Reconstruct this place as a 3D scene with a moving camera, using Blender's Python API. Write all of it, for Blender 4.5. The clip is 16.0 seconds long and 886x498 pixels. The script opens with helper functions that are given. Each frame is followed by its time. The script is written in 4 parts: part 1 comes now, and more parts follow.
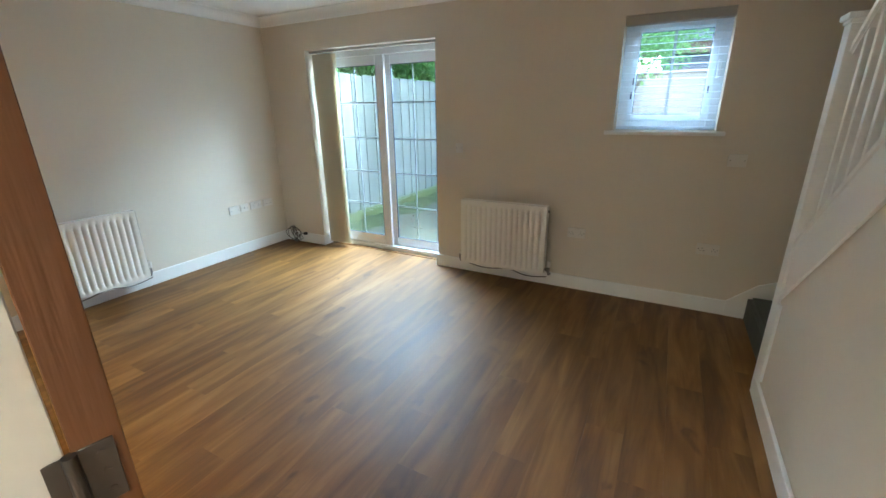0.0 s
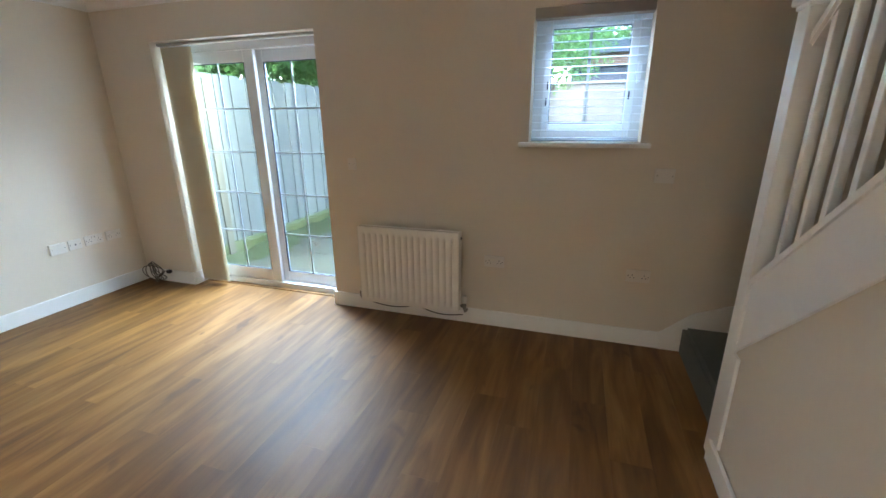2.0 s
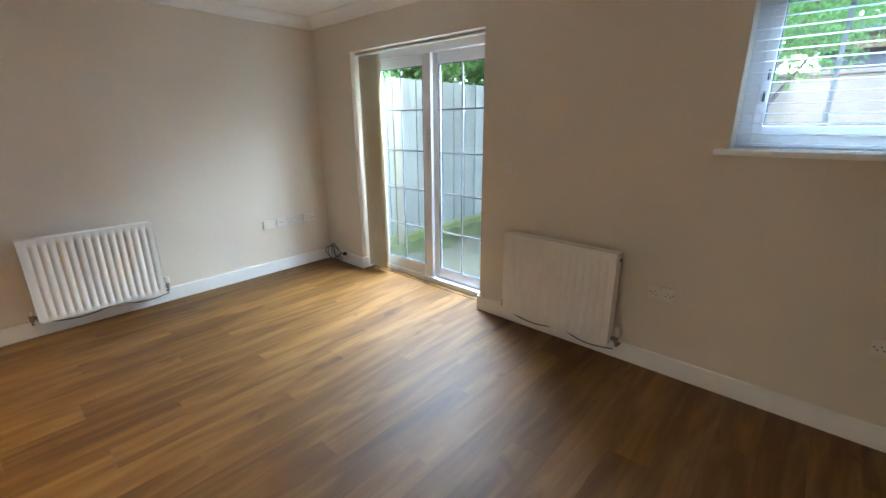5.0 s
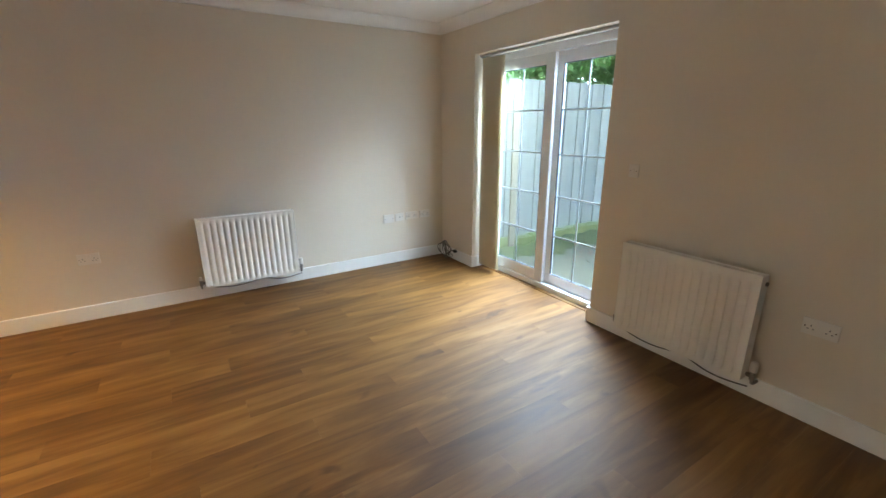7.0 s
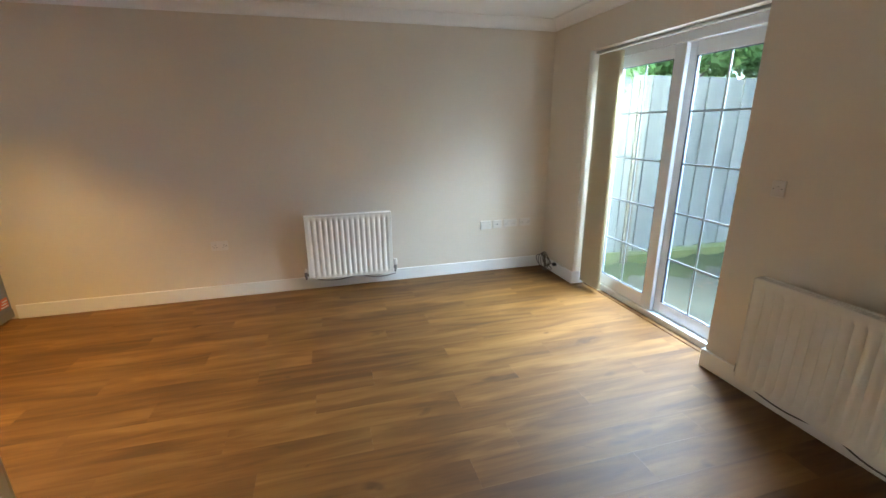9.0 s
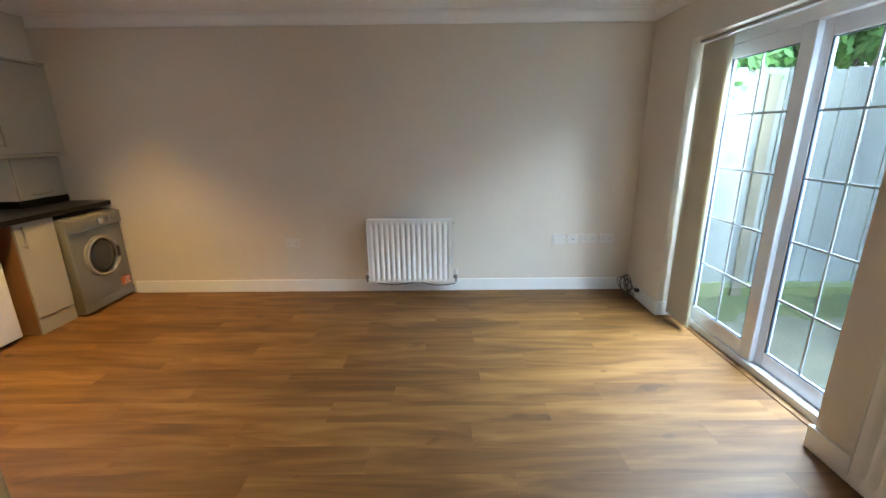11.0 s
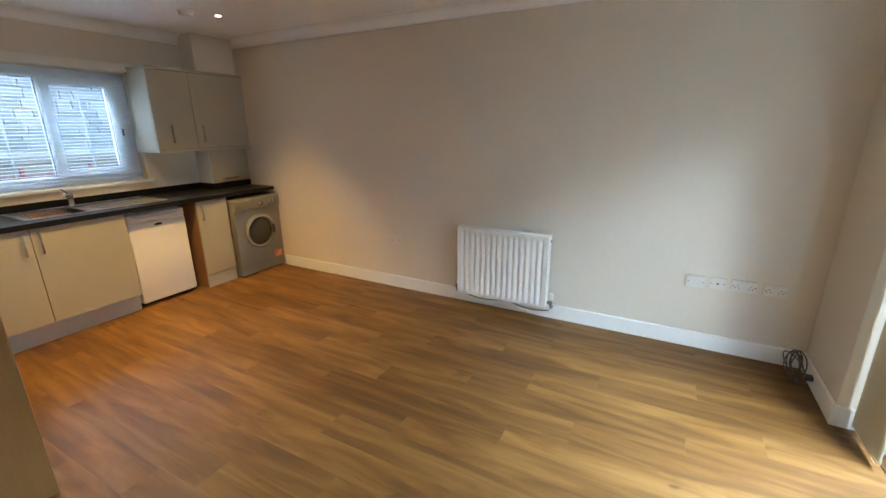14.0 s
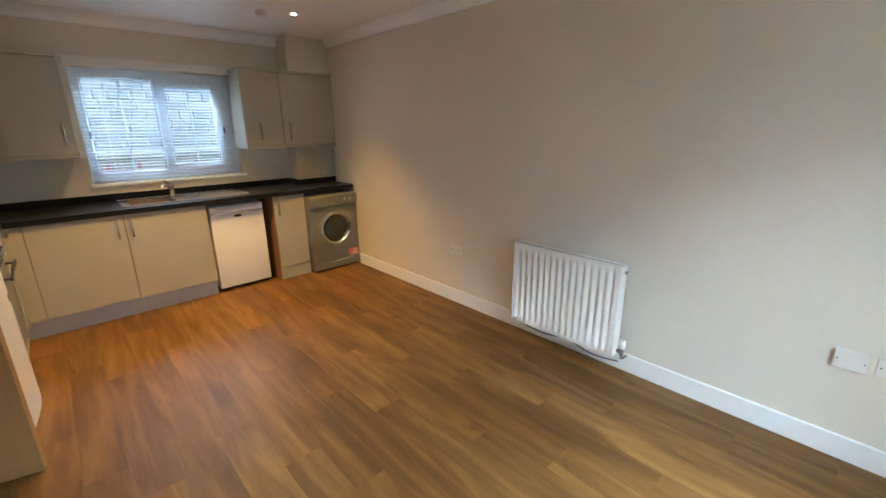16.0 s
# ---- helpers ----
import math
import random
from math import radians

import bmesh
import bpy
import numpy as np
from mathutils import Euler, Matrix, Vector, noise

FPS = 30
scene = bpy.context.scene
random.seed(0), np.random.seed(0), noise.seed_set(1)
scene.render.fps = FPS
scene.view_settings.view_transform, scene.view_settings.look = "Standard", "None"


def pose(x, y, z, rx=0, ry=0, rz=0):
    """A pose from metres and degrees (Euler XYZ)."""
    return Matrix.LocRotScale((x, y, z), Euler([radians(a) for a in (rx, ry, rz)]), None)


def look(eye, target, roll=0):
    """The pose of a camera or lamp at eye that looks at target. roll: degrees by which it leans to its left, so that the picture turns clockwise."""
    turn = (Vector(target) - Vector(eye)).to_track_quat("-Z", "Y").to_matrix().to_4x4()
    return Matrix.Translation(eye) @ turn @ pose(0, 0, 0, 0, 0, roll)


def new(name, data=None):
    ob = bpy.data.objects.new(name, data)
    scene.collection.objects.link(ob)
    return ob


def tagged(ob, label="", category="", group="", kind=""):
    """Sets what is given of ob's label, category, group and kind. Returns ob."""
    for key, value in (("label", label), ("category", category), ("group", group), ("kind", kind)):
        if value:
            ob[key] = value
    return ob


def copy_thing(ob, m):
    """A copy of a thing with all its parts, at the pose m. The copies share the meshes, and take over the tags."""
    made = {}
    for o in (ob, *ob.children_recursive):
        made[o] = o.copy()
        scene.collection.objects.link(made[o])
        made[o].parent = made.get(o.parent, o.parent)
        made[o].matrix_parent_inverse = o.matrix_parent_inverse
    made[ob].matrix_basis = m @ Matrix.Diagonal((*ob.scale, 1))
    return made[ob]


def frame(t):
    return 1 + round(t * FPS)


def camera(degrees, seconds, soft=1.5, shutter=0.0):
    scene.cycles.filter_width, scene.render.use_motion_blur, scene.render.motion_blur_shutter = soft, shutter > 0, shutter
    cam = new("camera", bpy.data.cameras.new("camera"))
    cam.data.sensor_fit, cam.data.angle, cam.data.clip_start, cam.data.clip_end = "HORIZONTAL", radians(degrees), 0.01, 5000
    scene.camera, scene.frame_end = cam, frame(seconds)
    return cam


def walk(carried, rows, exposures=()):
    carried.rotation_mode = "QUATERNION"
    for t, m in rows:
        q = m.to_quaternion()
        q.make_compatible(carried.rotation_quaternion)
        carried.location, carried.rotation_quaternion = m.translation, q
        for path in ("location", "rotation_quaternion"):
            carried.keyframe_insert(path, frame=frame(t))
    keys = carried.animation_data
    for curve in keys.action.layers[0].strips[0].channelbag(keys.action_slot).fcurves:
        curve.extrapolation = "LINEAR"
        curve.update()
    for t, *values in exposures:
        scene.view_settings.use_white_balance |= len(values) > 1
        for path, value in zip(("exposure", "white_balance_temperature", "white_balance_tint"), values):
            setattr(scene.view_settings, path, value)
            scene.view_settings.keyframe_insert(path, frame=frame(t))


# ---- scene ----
cam = camera(93.5, 16.0)
PATH = [
    (0, (0.19, 0.263, 1.524), (-0.704, 1.935, 0.887), -0.8),
    (0.5, (0.144, 0.465, 1.494), (-0.56, 2.233, 0.878), -0.6),
    (1, (0.128, 0.651, 1.5), (-0.459, 2.465, 0.895), -0.4),
    (1.5, (0.129, 0.803, 1.506), (-0.424, 2.627, 0.898), -0.6),
    (2, (0.112, 0.963, 1.499), (-0.473, 2.781, 0.904), -0.5),
    (2.5, (0.103, 1.068, 1.51), (-0.564, 2.857, 0.914), -0.7),
    (3, (0.123, 1.142, 1.509), (-0.659, 2.884, 0.914), -0.7),
    (3.5, (0.131, 1.187, 1.501), (-0.78, 2.868, 0.913), -0.5),
    (4, (0.138, 1.211, 1.491), (-0.908, 2.813, 0.909), -0.4),
    (4.5, (0.152, 1.227, 1.491), (-1.019, 2.74, 0.909), -0.4),
    (7, (0.167, 1.251, 1.479), (-1.456, 2.27, 0.909), -0.3),
    (7.5, (0.134, 1.313, 1.479), (-1.559, 2.216, 0.914), -0.3),
    (8, (0.127, 1.389, 1.487), (-1.631, 2.16, 0.926), -0.3),
    (8.5, (0.122, 1.455, 1.512), (-1.687, 2.093, 0.946), -0.4),
    (11, (-0.04, 2.031, 1.5), (-1.967, 2.017, 0.962), -0.6),
    (11.5, (-0.099, 2.176, 1.507), (-2.017, 2.013, 0.964), -0.6),
    (12, (-0.17, 2.356, 1.534), (-2.062, 2.017, 0.981), -0.6),
    (12.5, (-0.192, 2.464, 1.531), (-2.053, 1.978, 0.983), -0.5),
    (13, (-0.34, 2.614, 1.533), (-2.143, 1.952, 0.975), -0.6),
    (13.5, (-0.459, 2.708, 1.555), (-2.213, 1.928, 0.997), -0.3),
    (14, (-0.625, 2.84, 1.576), (-2.314, 1.933, 1.006), -0.4),
    (14.5, (-0.797, 2.967, 1.583), (-2.418, 1.942, 1.016), -0.5),
    (15, (-0.96, 3.035, 1.572), (-2.503, 1.896, 1.005), -0.5),
    (15.5, (-1.187, 3.055, 1.55), (-2.623, 1.784, 0.983), -0.6),
    (16, (-1.413, 3.072, 1.544), (-2.719, 1.666, 0.979), -0.6),
]
EXPOSURE = [(0, 3.84, 5600, 4), (3, 3.70, 5950, 13), (4.5, 3.68, 6000, 13), (8, 3.70, 6080, 11), (11, 3.62, 5750, 11), (13, 3.66, 5900, 11), (16, 3.76, 6000, 12)]
walk(cam, [(t, look(eye, target, roll)) for t, eye, target, roll in PATH], EXPOSURE)

# ---- world, sun, exposure ----
world = bpy.data.worlds.new("overcast_sky")
scene.world = world
world.use_nodes = True
wn, wl = world.node_tree.nodes, world.node_tree.links
sky = wn.new("ShaderNodeTexSky")
sky.sky_type, sky.sun_disc = "NISHITA", False
sky.sun_elevation, sky.sun_rotation = radians(47), radians(180)
sky.dust_density, sky.ozone_density = 0.8, 2.0
wl.new(sky.outputs[0], wn["Background"].inputs[0])
wn["Background"].inputs[1].default_value = 0.195

sun = new("sun", bpy.data.lights.new("sun", "SUN"))
sun.data.energy, sun.data.angle, sun.data.color = 0.38, radians(12), (1.0, 0.96, 0.90)
sun.matrix_world = look((-2, -8, 9), (0, 0, 0))


def sky_lamp(x, y, z, w, h, watts, aim):
    """Added area lamp above a window, standing in for open-sky light through its opening."""
    o = new("sky_stand_in", bpy.data.lights.new("sky_stand_in", "AREA"))
    o.data.shape, o.data.size, o.data.size_y = "RECTANGLE", w, h
    o.data.energy, o.data.color = watts, (0.72, 0.89, 1.0)
    o.matrix_world = look((x, y, z), aim)
    return o


sky_lamp(-2.35, 4.80, 3.05, 2.5, 1.45, 88, (-2.35, 3.2, 2.55))
sky_lamp(0.12, 4.50, 2.62, 0.75, 0.5, 12, (0.12, 2.5, 2.62))
sky_lamp(-2.3, -2.50, 2.52, 1.3, 0.6, 15, (-2.3, -0.5, 2.52))


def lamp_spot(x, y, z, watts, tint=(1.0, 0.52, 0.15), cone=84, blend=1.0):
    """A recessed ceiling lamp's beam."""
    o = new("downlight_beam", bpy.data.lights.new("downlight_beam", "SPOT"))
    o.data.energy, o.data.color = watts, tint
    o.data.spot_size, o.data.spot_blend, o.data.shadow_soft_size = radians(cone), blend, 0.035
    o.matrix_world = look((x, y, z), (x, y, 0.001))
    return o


# ---- materials ----
def mat(name, base, rough=0.5, metal=0.0, vary=0.06, scale=3.0, grain=0.0, grain_scale=60.0, bump=0.0,
        bump_scale=120.0, spec=0.5, stretch=(1, 1, 1), coat=0.0, by_object=0.0, rough_vary=0.0):
    """A node material: base colour varied at two scales, fine relief, gloss."""
    m = bpy.data.materials.new(name)
    m.use_nodes = True
    n, l = m.node_tree.nodes, m.node_tree.links
    b = n["Principled BSDF"]
    b.inputs["Roughness"].default_value = rough
    b.inputs["Metallic"].default_value = metal
    b.inputs["Specular IOR Level"].default_value = spec
    b.inputs["Coat Weight"].default_value = coat
    tc = n.new("ShaderNodeTexCoord")
    mp = n.new("ShaderNodeMapping")
    mp.inputs["Scale"].default_value = stretch
    l.new(tc.outputs["Object"], mp.inputs["Vector"])
    vec = mp.outputs["Vector"]
    if by_object:
        info = n.new("ShaderNodeObjectInfo")
        mul = n.new("ShaderNodeVectorMath")
        mul.operation = "SCALE"
        mul.inputs[0].default_value = (37.0, 61.0, 17.0)
        l.new(info.outputs["Random"], mul.inputs["Scale"])
        add = n.new("ShaderNodeVectorMath")
        l.new(vec, add.inputs[0])
        l.new(mul.outputs[0], add.inputs[1])
        vec = add.outputs[0]
    big = n.new("ShaderNodeTexNoise")
    big.inputs["Scale"].default_value, big.inputs["Detail"].default_value = scale, 5.0
    l.new(vec, big.inputs["Vector"])
    fine = n.new("ShaderNodeTexNoise")
    fine.inputs["Scale"].default_value, fine.inputs["Detail"].default_value = grain_scale, 4.0
    l.new(vec, fine.inputs["Vector"])
    # value factor = 1 + vary*(big-0.5)*2 + grain*(fine-0.5)*2 (+ by_object*(random-0.5)*2)
    def term(sock, k, prev):
        a = n.new("ShaderNodeMath")
        a.operation = "MULTIPLY_ADD"
        a.inputs[1].default_value = 2 * k
        l.new(sock, a.inputs[0])
        if prev is None:
            a.inputs[2].default_value = 1 - k
        else:
            c = n.new("ShaderNodeMath")
            c.operation = "ADD"
            c.inputs[1].default_value = -k
            l.new(prev, c.inputs[0])
            l.new(c.outputs[0], a.inputs[2])
        return a.outputs[0]
    f = term(big.outputs["Fac"], vary, None)
    f = term(fine.outputs["Fac"], grain, f)
    if by_object:
        f = term(info.outputs["Random"], by_object, f)
    sc = n.new("ShaderNodeVectorMath")
    sc.operation = "SCALE"
    sc.inputs[0].default_value = base
    l.new(f, sc.inputs["Scale"])
    l.new(sc.outputs[0], b.inputs["Base Color"])
    if rough_vary:
        r = n.new("ShaderNodeMath")
        r.operation = "MULTIPLY_ADD"
        r.inputs[1].default_value, r.inputs[2].default_value = rough_vary, rough - rough_vary / 2
        l.new(big.outputs["Fac"], r.inputs[0])
        l.new(r.outputs[0], b.inputs["Roughness"])
    if bump:
        bt = n.new("ShaderNodeTexNoise")
        bt.inputs["Scale"].default_value, bt.inputs["Detail"].default_value = bump_scale, 3.0
        l.new(vec, bt.inputs["Vector"])
        bp = n.new("ShaderNodeBump")
        bp.inputs["Strength"].default_value, bp.inputs["Distance"].default_value = bump, 0.01
        l.new(bt.outputs["Fac"], bp.inputs["Height"])
        l.new(bp.outputs["Normal"], b.inputs["Normal"])
    return m


def wood_floor_material():
    """Oak-look vinyl plank: long soft grain, dark streaks and knots, each plank a little different."""
    m = bpy.data.materials.new("oak_vinyl_plank")
    m.use_nodes = True
    n, l = m.node_tree.nodes, m.node_tree.links
    b = n["Principled BSDF"]
    tc, info = n.new("ShaderNodeTexCoord"), n.new("ShaderNodeObjectInfo")
    mul = n.new("ShaderNodeVectorMath")
    mul.operation = "SCALE"
    mul.inputs[0].default_value = (53.0, 91.0, 11.0)
    l.new(info.outputs["Random"], mul.inputs["Scale"])
    add = n.new("ShaderNodeVectorMath")
    l.new(tc.outputs["Object"], add.inputs[0])
    l.new(mul.outputs[0], add.inputs[1])
    def noise_at(stretch, scale, detail, rough=0.55, distort=0.0):
        mp = n.new("ShaderNodeMapping")
        mp.inputs["Scale"].default_value = stretch
        l.new(add.outputs[0], mp.inputs["Vector"])
        t = n.new("ShaderNodeTexNoise")
        t.inputs["Scale"].default_value, t.inputs["Detail"].default_value = scale, detail
        t.inputs["Roughness"].default_value, t.inputs["Distortion"].default_value = rough, distort
        l.new(mp.outputs[0], t.inputs["Vector"])
        return t.outputs["Fac"]
    def ramp(sock, stops):
        r = n.new("ShaderNodeValToRGB")
        while len(r.color_ramp.elements) < len(stops):
            r.color_ramp.elements.new(0.5)
        for e, (p, c) in zip(r.color_ramp.elements, stops):
            e.position, e.color = p, (*c, 1)
        l.new(sock, r.inputs[0])
        return r.outputs[0]
    def mix(kind, fac, a, c):
        x = n.new("ShaderNodeMix")
        x.data_type, x.blend_type = "RGBA", kind
        if isinstance(fac, float):
            x.inputs["Factor"].default_value = fac
        else:
            l.new(fac, x.inputs["Factor"])
        l.new(a, x.inputs[6])
        l.new(c, x.inputs[7])
        return x.outputs[2]
    broad = ramp(noise_at((1.0, 0.13, 1), 10.0, 4.0, 0.5, 0.8), [(0.30, WOOD[0]), (0.48, WOOD[1]), (0.68, WOOD[2])])
    streak = ramp(noise_at((1.0, 0.05, 1), 48.0, 5.0, 0.6, 0.3), [(0.28, (0.84, 0.80, 0.76)), (0.50, (1, 1, 1)), (0.8, (1.06, 1.06, 1.06))])
    fine = ramp(noise_at((1.0, 0.03, 1), 210.0, 3.0), [(0.3, (0.82, 0.80, 0.78)), (0.6, (1, 1, 1))])
    knots = ramp(noise_at((1.0, 0.45, 1), 7.5, 2.0, 0.4, 0.8), [(0.70, (1, 1, 1)), (0.78, (0.48, 0.42, 0.38))])
    tone = ramp(info.outputs["Random"], [(0.0, (0.85, 0.83, 0.81)), (0.35, (0.96, 0.955, 0.95)), (0.7, (1.04, 1.04, 1.04)), (1.0, (1.18, 1.20, 1.22))])
    c = mix("MULTIPLY", 1.0, broad, streak)
    c = mix("MULTIPLY", 0.35, c, fine)
    c = mix("MULTIPLY", 0.85, c, knots)
    c = mix("MULTIPLY", 1.0, c, tone)
    l.new(c, b.inputs["Base Color"])
    b.inputs["Specular IOR Level"].default_value = 0.46
    g = n.new("ShaderNodeMath")
    g.operation = "MULTIPLY_ADD"
    g.inputs[1].default_value, g.inputs[2].default_value = 0.14, 0.455
    l.new(noise_at((1.0, 0.1, 1), 30.0, 3.0), g.inputs[0])
    l.new(g.outputs[0], b.inputs["Roughness"])
    bp = n.new("ShaderNodeBump")
    bp.inputs["Strength"].default_value, bp.inputs["Distance"].default_value = 0.12, 0.004
    l.new(noise_at((1.0, 0.04, 1), 140.0, 3.0), bp.inputs["Height"])
    l.new(bp.outputs[0], b.inputs["Normal"])
    return m


def glass_material(name, tint=(0.95, 0.98, 0.97)):
    m = bpy.data.materials.new(name)
    m.use_nodes = True
    b = m.node_tree.nodes["Principled BSDF"]
    b.inputs["Base Color"].default_value = (*tint, 1)
    b.inputs["Roughness"].default_value = 0.0
    b.inputs["IOR"].default_value = 1.45
    b.inputs["Transmission Weight"].default_value = 1.0
    return m


def glow(name, colour, strength):
    m = bpy.data.materials.new(name)
    m.use_nodes = True
    b = m.node_tree.nodes["Principled BSDF"]
    b.inputs["Emission Color"].default_value = (*colour, 1)
    b.inputs["Emission Strength"].default_value = strength
    return m


WOOD = [(0.102, 0.0420, 0.0072), (0.166, 0.0740, 0.0142), (0.240, 0.121, 0.032)]
M_WALL = mat("cream_emulsion", (0.715, 0.643, 0.528), 0.72, vary=0.03, scale=1.3, grain=0.02, grain_scale=40, bump=0.06, bump_scale=260, spec=0.3)
M_CEIL = mat("white_ceiling_paint", (0.88, 0.87, 0.84), 0.8, vary=0.02, scale=1.0, grain=0.02, bump=0.05, bump_scale=200, spec=0.2)
M_TRIM = mat("white_gloss_woodwork", (0.86, 0.85, 0.81), 0.32, vary=0.03, scale=2.5, grain=0.02, bump=0.03, bump_scale=70)
M_FLOOR = wood_floor_material()
# Dark slab under the planks; the shadow in their joints is its colour.
M_SUB = mat("floor_joint_shadow", (0.10, 0.06, 0.035), 0.8)
M_UPVC = mat("white_upvc", (0.76, 0.79, 0.82), 0.28, vary=0.02, scale=3, grain=0.01)
M_BAR = mat("pale_grey_glazing_bar", (0.36, 0.39, 0.40), 0.35, vary=0.02)
M_SEAL = mat("dark_rubber_seal", (0.055, 0.07, 0.10), 0.5)
M_GLASS = glass_material("clear_glass")
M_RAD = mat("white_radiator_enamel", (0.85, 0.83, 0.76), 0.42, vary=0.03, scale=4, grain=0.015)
# Fins and back panel in darker enamel: the shade inside is in the colour.
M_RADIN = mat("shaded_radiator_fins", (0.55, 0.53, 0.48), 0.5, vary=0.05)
M_CHROME = mat("brushed_chrome", (0.62, 0.61, 0.59), 0.25, metal=1.0, vary=0.05, scale=30)
M_BRASS = mat("dull_nickel_fitting", (0.30, 0.285, 0.26), 0.55, metal=1.0, vary=0.1, scale=40)
M_HINGE = mat("dark_steel_hinge", (0.11, 0.10, 0.09), 0.5, metal=1.0, vary=0.1, scale=40)
M_CARPET = mat("grey_carpet", (0.19, 0.20, 0.185), 0.95, vary=0.12, scale=9, grain=0.35, grain_scale=420, bump=0.9, bump_scale=520, spec=0.1)
M_BLIND = mat("cream_blind_fabric", (0.66, 0.61, 0.48), 0.8, vary=0.04, scale=4, grain=0.08, grain_scale=300, bump=0.15, bump_scale=400, spec=0.2)
def let_light_through(m, share, tint):
    """Thin fabric or plastic: part of the light passes through."""
    n, l = m.node_tree.nodes, m.node_tree.links
    t, x = n.new("ShaderNodeBsdfTranslucent"), n.new("ShaderNodeMixShader")
    t.inputs["Color"].default_value = (*tint, 1)
    x.inputs[0].default_value = share
    l.new(n["Principled BSDF"].outputs[0], x.inputs[1])
    l.new(t.outputs[0], x.inputs[2])
    l.new(x.outputs[0], n["Material Output"].inputs[0])


let_light_through(M_BLIND, 0.3, (0.72, 0.66, 0.50))
M_SLAT = mat("white_blind_slat", (0.76, 0.80, 0.83), 0.35, vary=0.02)
let_light_through(M_SLAT, 0.5, (0.70, 0.78, 0.86))
M_PELM = mat("cream_blind_cassette", (0.74, 0.71, 0.62), 0.45, vary=0.03, scale=3)
M_VAL = mat("taupe_blind_headrail", (0.40, 0.37, 0.32), 0.5, vary=0.06, scale=5, grain=0.05)
M_PLATE = mat("white_plastic_plate", (0.74, 0.70, 0.63), 0.35, vary=0.015)
M_DARK = mat("black_plastic", (0.018, 0.018, 0.02), 0.4, vary=0.1)
M_CABLE = mat("brown_cable_sheath", (0.085, 0.068, 0.056), 0.5, vary=0.15, scale=20)
M_CAB = mat("cream_gloss_cabinet", (0.43, 0.400, 0.318), 0.22, vary=0.025, scale=1.6, grain=0.015, coat=0.2)
M_PLINTH = mat("grey_plinth", (0.50, 0.49, 0.46), 0.45, vary=0.05, scale=3, grain=0.03)
M_WORK = mat("black_speckled_laminate", (0.010, 0.010, 0.012), 0.36, vary=0.2, scale=14, grain=0.7, grain_scale=500, rough_vary=0.08, spec=0.16)
M_STEEL = mat("stainless_steel", (0.60, 0.60, 0.60), 0.24, metal=1.0, vary=0.06, scale=18, bump=0.03, bump_scale=300)
M_FRIDGE = mat("white_appliance_enamel", (0.83, 0.81, 0.78), 0.30, vary=0.015, bump=0.02, bump_scale=300)
M_FRIDGE2 = mat("pale_grey_appliance_trim", (0.62, 0.61, 0.59), 0.35, vary=0.03)
M_SILVER = mat("silver_appliance_paint", (0.235, 0.23, 0.205), 0.36, metal=0.3, vary=0.03, scale=3)
M_RING = mat("pale_silver_plastic", (0.58, 0.57, 0.54), 0.24, metal=0.7, vary=0.03)
M_DRUM = mat("dark_drum_glass", (0.04, 0.04, 0.042), 0.06, vary=0.1, spec=0.7)
M_STICK = mat("orange_energy_label", (0.70, 0.17, 0.06), 0.5, vary=0.05)
M_STICKW = mat("white_label_print", (0.85, 0.82, 0.78), 0.5)
M_CARC = mat("oak_chipboard_carcass", (0.30, 0.155, 0.065), 0.55, vary=0.12, scale=6, grain=0.12, grain_scale=30, stretch=(1, 1, 0.12))
M_DOORWOOD = mat("dark_stained_door_edge", (0.115, 0.043, 0.011), 0.42, vary=0.25, scale=5, grain=0.25, grain_scale=70, stretch=(1, 1, 0.08), bump=0.2, bump_scale=60)
M_DOOR = mat("pale_oak_veneer", (0.42, 0.24, 0.085), 0.45, vary=0.10, scale=5, grain=0.10, grain_scale=60, stretch=(1, 1, 0.07))
M_FENCE = mat("weathered_fence_board", (0.148, 0.155, 0.138), 0.85, vary=0.38, scale=6, grain=0.3, grain_scale=40, stretch=(1, 1, 0.10), by_object=0.14, bump=0.3, bump_scale=50, spec=0.2)
M_POST = mat("weathered_fence_post", (0.12, 0.105, 0.07), 0.85, vary=0.2, scale=5, grain=0.2, stretch=(1, 1, 0.1), spec=0.2)
M_MOSS = mat("mossy_board", (0.055, 0.066, 0.030), 0.9, vary=0.35, scale=4, grain=0.35, grain_scale=40, bump=0.8, bump_scale=60, spec=0.1)
M_GBOARD = mat("algae_green_board", (0.105, 0.12, 0.046), 0.9, vary=0.25, scale=3, grain=0.25, grain_scale=40, bump=0.3, bump_scale=60, spec=0.15)
M_LAWN = mat("algae_covered_ground", (0.080, 0.082, 0.060), 0.9, vary=0.35, scale=1.6, grain=0.3, grain_scale=30, bump=0.5, bump_scale=40, spec=0.15)
M_LEAF = mat("green_leaves", (0.080, 0.165, 0.048), 0.5, vary=0.35, scale=1.5, grain=0.25, grain_scale=15, spec=0.3)
let_light_through(M_LEAF, 0.5, (0.25, 0.43, 0.12))
M_LEAFD = mat("brown_dead_leaves", (0.12, 0.075, 0.045), 0.8, vary=0.4, scale=14)
M_BARK = mat("bark", (0.12, 0.09, 0.065), 0.9, vary=0.25, scale=8, bump=0.8, bump_scale=30)
M_RENDER = mat("pale_render", (0.19, 0.178, 0.155), 0.85, vary=0.06, scale=2, grain=0.05, bump=0.3, bump_scale=150, spec=0.2)
